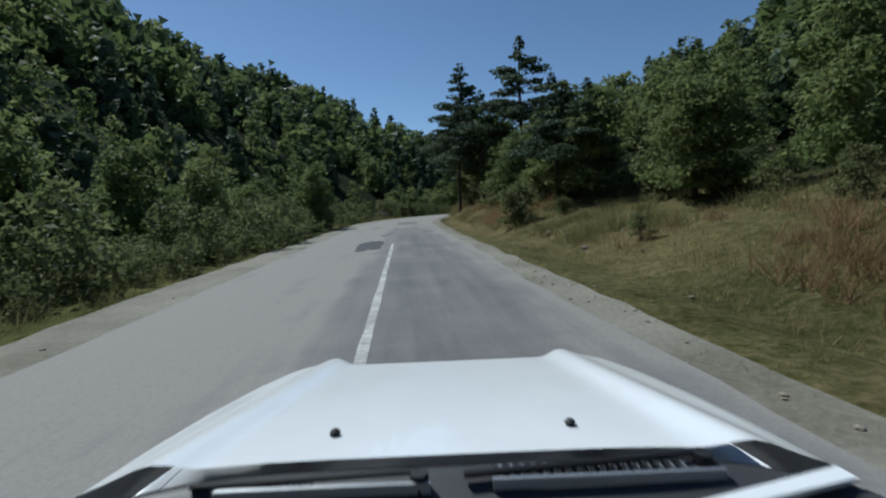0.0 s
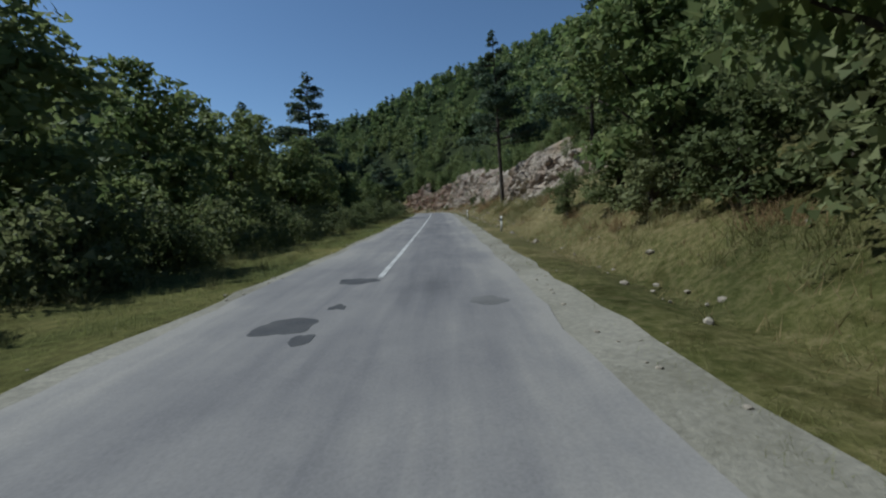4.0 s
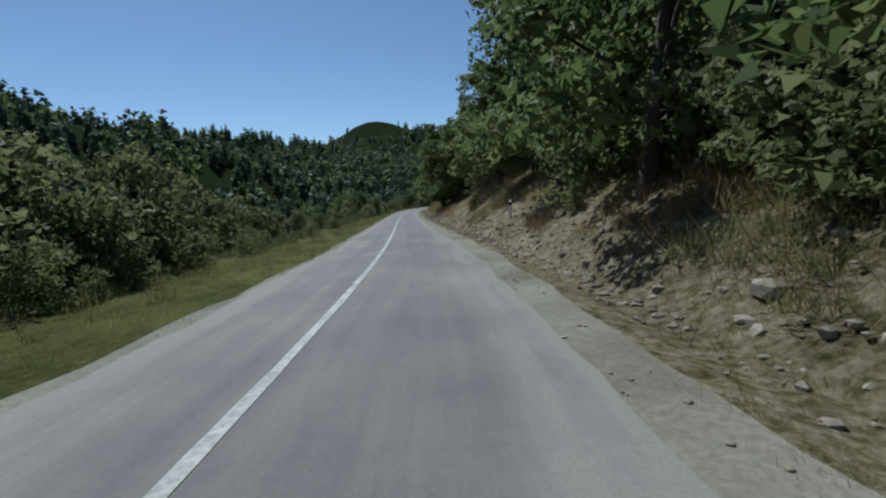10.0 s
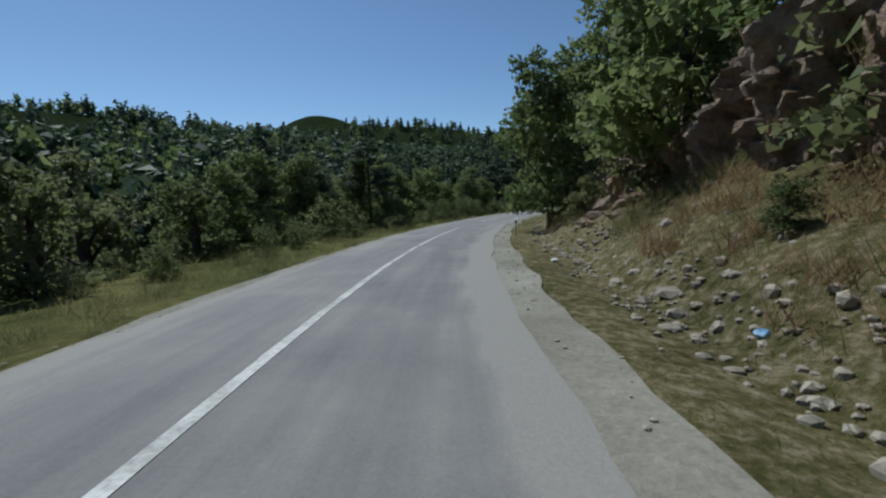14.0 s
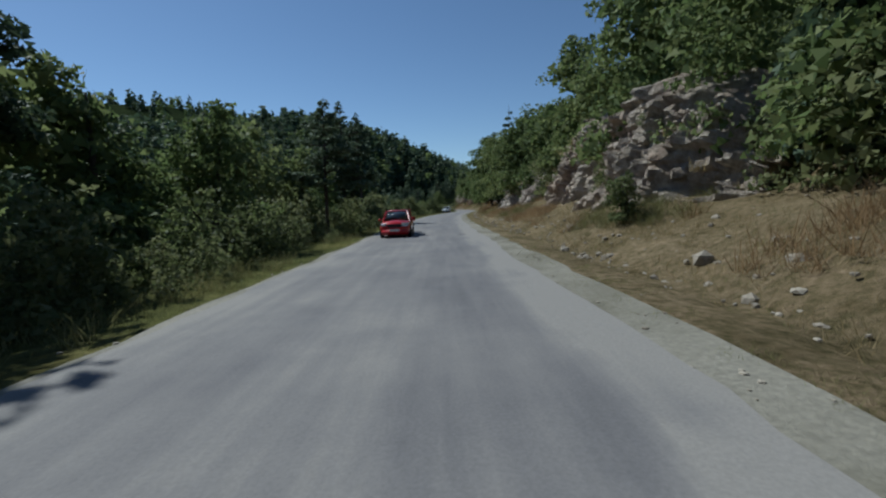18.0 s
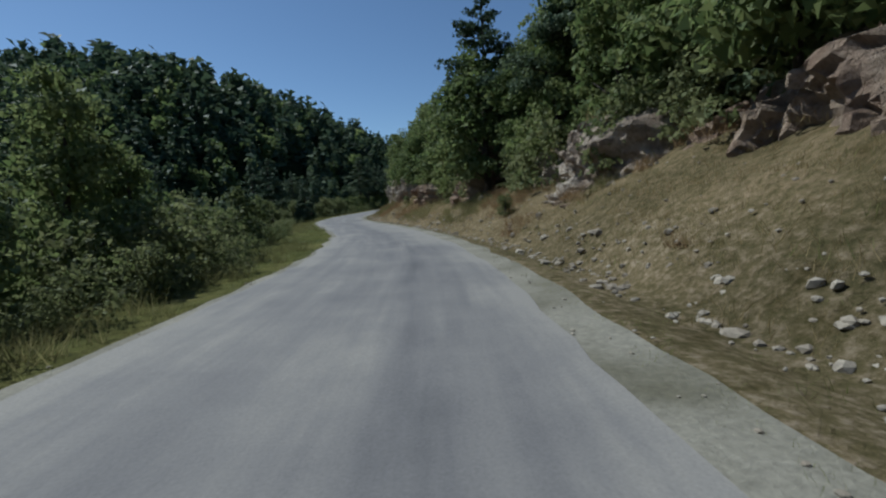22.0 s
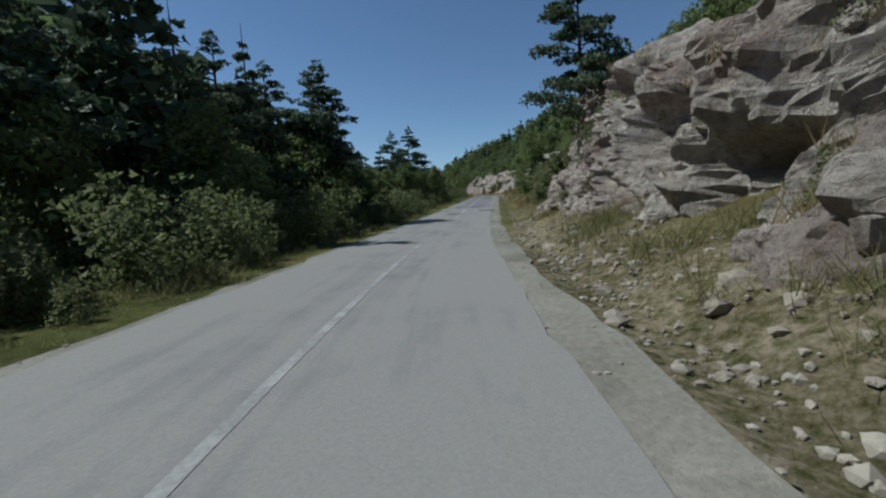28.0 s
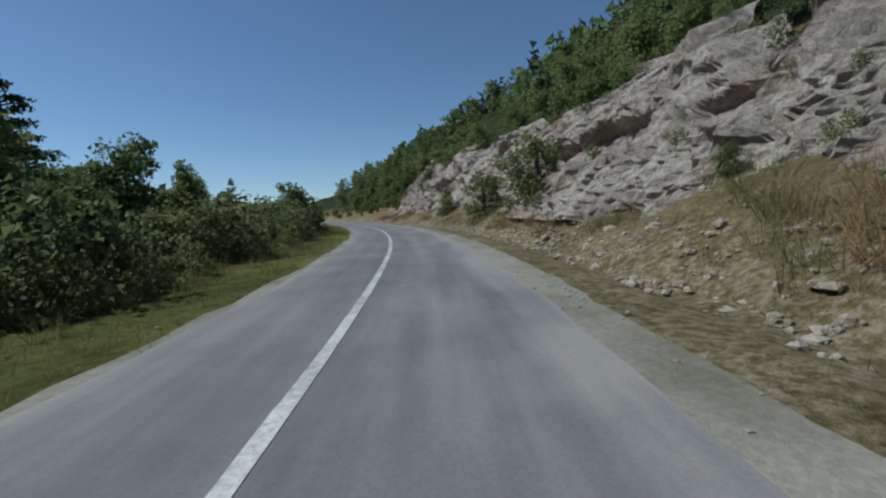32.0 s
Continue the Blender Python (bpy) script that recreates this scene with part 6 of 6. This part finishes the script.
first = marker_post()
place(first, 4.0, 26, 3.4)
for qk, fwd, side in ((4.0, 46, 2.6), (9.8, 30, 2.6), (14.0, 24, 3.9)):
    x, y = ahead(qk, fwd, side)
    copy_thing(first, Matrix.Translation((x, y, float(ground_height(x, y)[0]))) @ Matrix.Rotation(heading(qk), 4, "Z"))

pole = new("fallen_pole")
tagged(pole, "thin pale wooden pole leaning against the rock", "pole")
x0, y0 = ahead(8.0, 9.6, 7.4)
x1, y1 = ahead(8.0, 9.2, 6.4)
base = float(np.interp(8.2, Q, PZ))
part("pole", rod((x0, y0, base + 2.4), (x1, y1, base + 4.7), 0.035, 0.025), WOOD, pole)


def crumpled(name, label, mat, size, seed):
    r = np.random.default_rng(seed)
    bm = bmesh.new()
    bmesh.ops.create_icosphere(bm, subdivisions=2, radius=size)
    for v in bm.verts:
        v.co *= 1 + r.uniform(-0.3, 0.3)
        v.co.z *= 0.6
    me = bpy.data.meshes.new(name)
    bm.to_mesh(me)
    bm.free()
    me.materials.append(mat)
    return tagged(new(name, me), label, "litter", "litter")


place(crumpled("plastic_bag", "crumpled blue plastic bag on the stones", BLUE_BAG, 0.12, 1), 21.0, 5.0, 2.9, 0, 0.06)
place(crumpled("plastic_bag", "crumpled white plastic bag on the bank", WHITE_BAG, 0.22, 2), 21.5, 5.2, 4.1, 0, 0.1)
place(crumpled("plastic_bag", "crumpled pale blue plastic bag on the stones", BLUE_BAG, 0.09, 3), 14.0, 5.0, 3.6, 0, 0.0)
place(crumpled("paper_scrap", "small white paper scrap on the bank", WHITE_BAG, 0.1, 4), 13.0, 11, 3.3, 0, 0.04)
place(crumpled("paper_scrap", "small white paper scrap on the bank", WHITE_BAG, 0.1, 5), 14.0, 13, 3.2, 0, 0.04)
place(crumpled("paper_scrap", "small white paper scrap on the bank", WHITE_BAG, 0.06, 6), 31.0, 4.6, 3.3, 0, 0.04)


# ---------- the white car whose bonnet reaches ahead where the drive begins ----------
def own_car():
    root = new("car_front")
    tagged(root, "white car bonnet with wipers and black windscreen cowl", "car")
    rows, cols = 30, 61
    bm = bmesh.new()
    grid = []
    for i in range(rows):
        v = i / (rows - 1)
        half = float(np.interp(v, (0, 0.1, 0.25, 0.5, 0.75, 1), (0.6, 0.67, 0.712, 0.728, 0.716, 0.69)))
        r = 0.455 + 0.1 * v
        line_of = []
        for j in range(cols):
            x = half * (2 * j / (cols - 1) - 1)
            a = abs(x)
            front = 1.85 + 0.055 * float(smooth((a - 0.38) / 0.1)) - 1.6 * max(0.0, a - 0.49) ** 1.5
            rear = 0.838 - 0.11 * (a / 0.66) ** 5
            y = front + (rear - front) * v
            z = 0.95 + (1.86 - y) * 0.15 + 0.022 * math.exp(-((a - r) / 0.05) ** 2) - 0.3 * max(0.0, a - r - 0.03) ** 1.5
            z -= 0.1 * max(0.0, (a - half + 0.035) / 0.035) ** 2 + 0.07 * max(0.0, 1 - v / 0.05) ** 2
            line_of.append(bm.verts.new((x, y, z)))
        grid.append(line_of)
    for a, b in zip(grid, grid[1:]):
        for j in range(cols - 1):
            bm.faces.new((a[j], b[j], b[j + 1], a[j + 1])).smooth = True
    part("bonnet", bm, WHITE_PAINT, root, "glossy white bonnet with raised edges")
    for s in (-1, 1):
        part("wing", soften(loft([[(s * 0.72, 0.55, 0.3), (s * 0.88, 0.55, 0.3), (s * 0.86, 0.55, 0.9), (s * 0.74, 0.55, 0.94)], [(s * 0.72, 1.3, 0.66), (s * 0.89, 1.3, 0.66), (s * 0.86, 1.3, 0.86), (s * 0.75, 1.3, 0.9)],
                                  [(s * 0.62, 1.9, 0.35), (s * 0.8, 1.9, 0.35), (s * 0.76, 1.9, 0.74), (s * 0.64, 1.9, 0.82)]]), 0.02), WHITE_PAINT, root)
        wheel(root, s * 0.86, 1.3, 0.34, s)
        bm = bmesh.new()
        bmesh.ops.create_uvsphere(bm, u_segments=10, v_segments=6, radius=0.012, matrix=Matrix.Translation((0.004 + s * 0.262, 0.97, 1.09)) @ Matrix.Diagonal((1, 1.2, 0.8, 1)))
        part("washer_jet", bm, BLACK_TRIM, root, "small black washer jet")
        part("headlight", soften(boxed(s * 0.45, s * 0.74, 1.82, 1.94, 0.66, 0.8), 0.03), LAMP, root)
    part("front_panel", soften(boxed(-0.72, 0.72, 1.84, 1.97, 0.28, 0.84), 0.05), WHITE_PAINT, root)
    part("bulkhead", boxed(-0.66, 0.66, 0.5, 0.54, 0.3, 0.98), BLACK_TRIM, root)
    def sheet(name, lines, mat, label):
        bm = bmesh.new()
        rings = [[bm.verts.new(p) for p in r] for r in lines]
        for a, b in zip(rings, rings[1:]):
            for j in range(len(a) - 1):
                bm.faces.new((a[j], b[j], b[j + 1], a[j + 1])).smooth = True
        return part(name, bm, mat, root, label)
    across = np.linspace(-0.68, 0.68, 31)
    def rear(x):
        return 0.838 - 0.11 * (abs(x) / 0.66) ** 5
    sheet("gap_seal", [[(x, rear(x) - b, 1.09 - c) for x in across] for b, c in ((-0.02, 0.03), (0.012, 0.03), (0.014, 0.0))], RUBBER, "black rubber seal behind the bonnet")
    sheet("cowl", [[(x, rear(x) - b, c) for x in across] for b, c in ((0.014, 1.088), (0.03, 1.094), (0.05, 1.09), (0.075, 1.078), (0.16, 1.06))], COWL, "dark grey plastic windscreen cowl")
    for k in range(34):
        x = 0.075 + 0.34 * k / 33
        part("vent_slat", boxed(x, x + 0.0045, rear(x) - 0.058, rear(x) - 0.034, 1.088, 1.1), STEEL if k % 2 else BLACK_TRIM, root)
    for k in range(10):
        x = -0.36 + 0.1 * k / 9
        part("vent_slat", boxed(x, x + 0.004, rear(x) - 0.07, rear(x) - 0.05, 1.083, 1.093), BLACK_TRIM, root)
    for x0, x1, y0, y1 in ((-0.47, -0.06, 0.772, 0.778), (0.02, 0.46, 0.775, 0.802)):
        arm = part("wiper", rod((x0, y0, 1.1), (x1, y1, 1.108), 0.008, 0.006, 6), BLACK_TRIM, root, "black wiper arm")
        part("wiper_blade", boxed(x0 + 0.05, x1 + 0.02, y0 - 0.022, y0 - 0.014, 1.082, 1.102), STEEL, arm, "worn grey wiper blade")
        part("wiper_pivot", rod((x1, y1 - 0.01, 1.075), (x1, y1 - 0.01, 1.112), 0.02, 0.016, 10), BLACK_TRIM, root, "black wiper pivot cap")
    # white plate added to imitate a pale reflection at the foot of the windscreen
    part("windscreen_reflection", loft([[(0.28, 0.66, 1.09), (0.3, 0.64, 1.09), (0.3, 0.64, 1.083), (0.28, 0.66, 1.083)], [(0.655, 0.735, 1.112), (0.66, 0.7, 1.112), (0.66, 0.7, 1.104), (0.655, 0.735, 1.104)]]), WHITE_PAINT, root, "pale plate in place of a reflection low in the windscreen")
    x, y, z = spot(0.0, float(table(ASIDE, 0.0, 0.4)), 0.02)
    root.matrix_basis = Matrix.Translation((float(x), float(y), float(z))) @ Matrix.Rotation(heading(0.0) + radians(float(table(SWAY, 0.0, 0.3))), 4, "Z")


own_car()
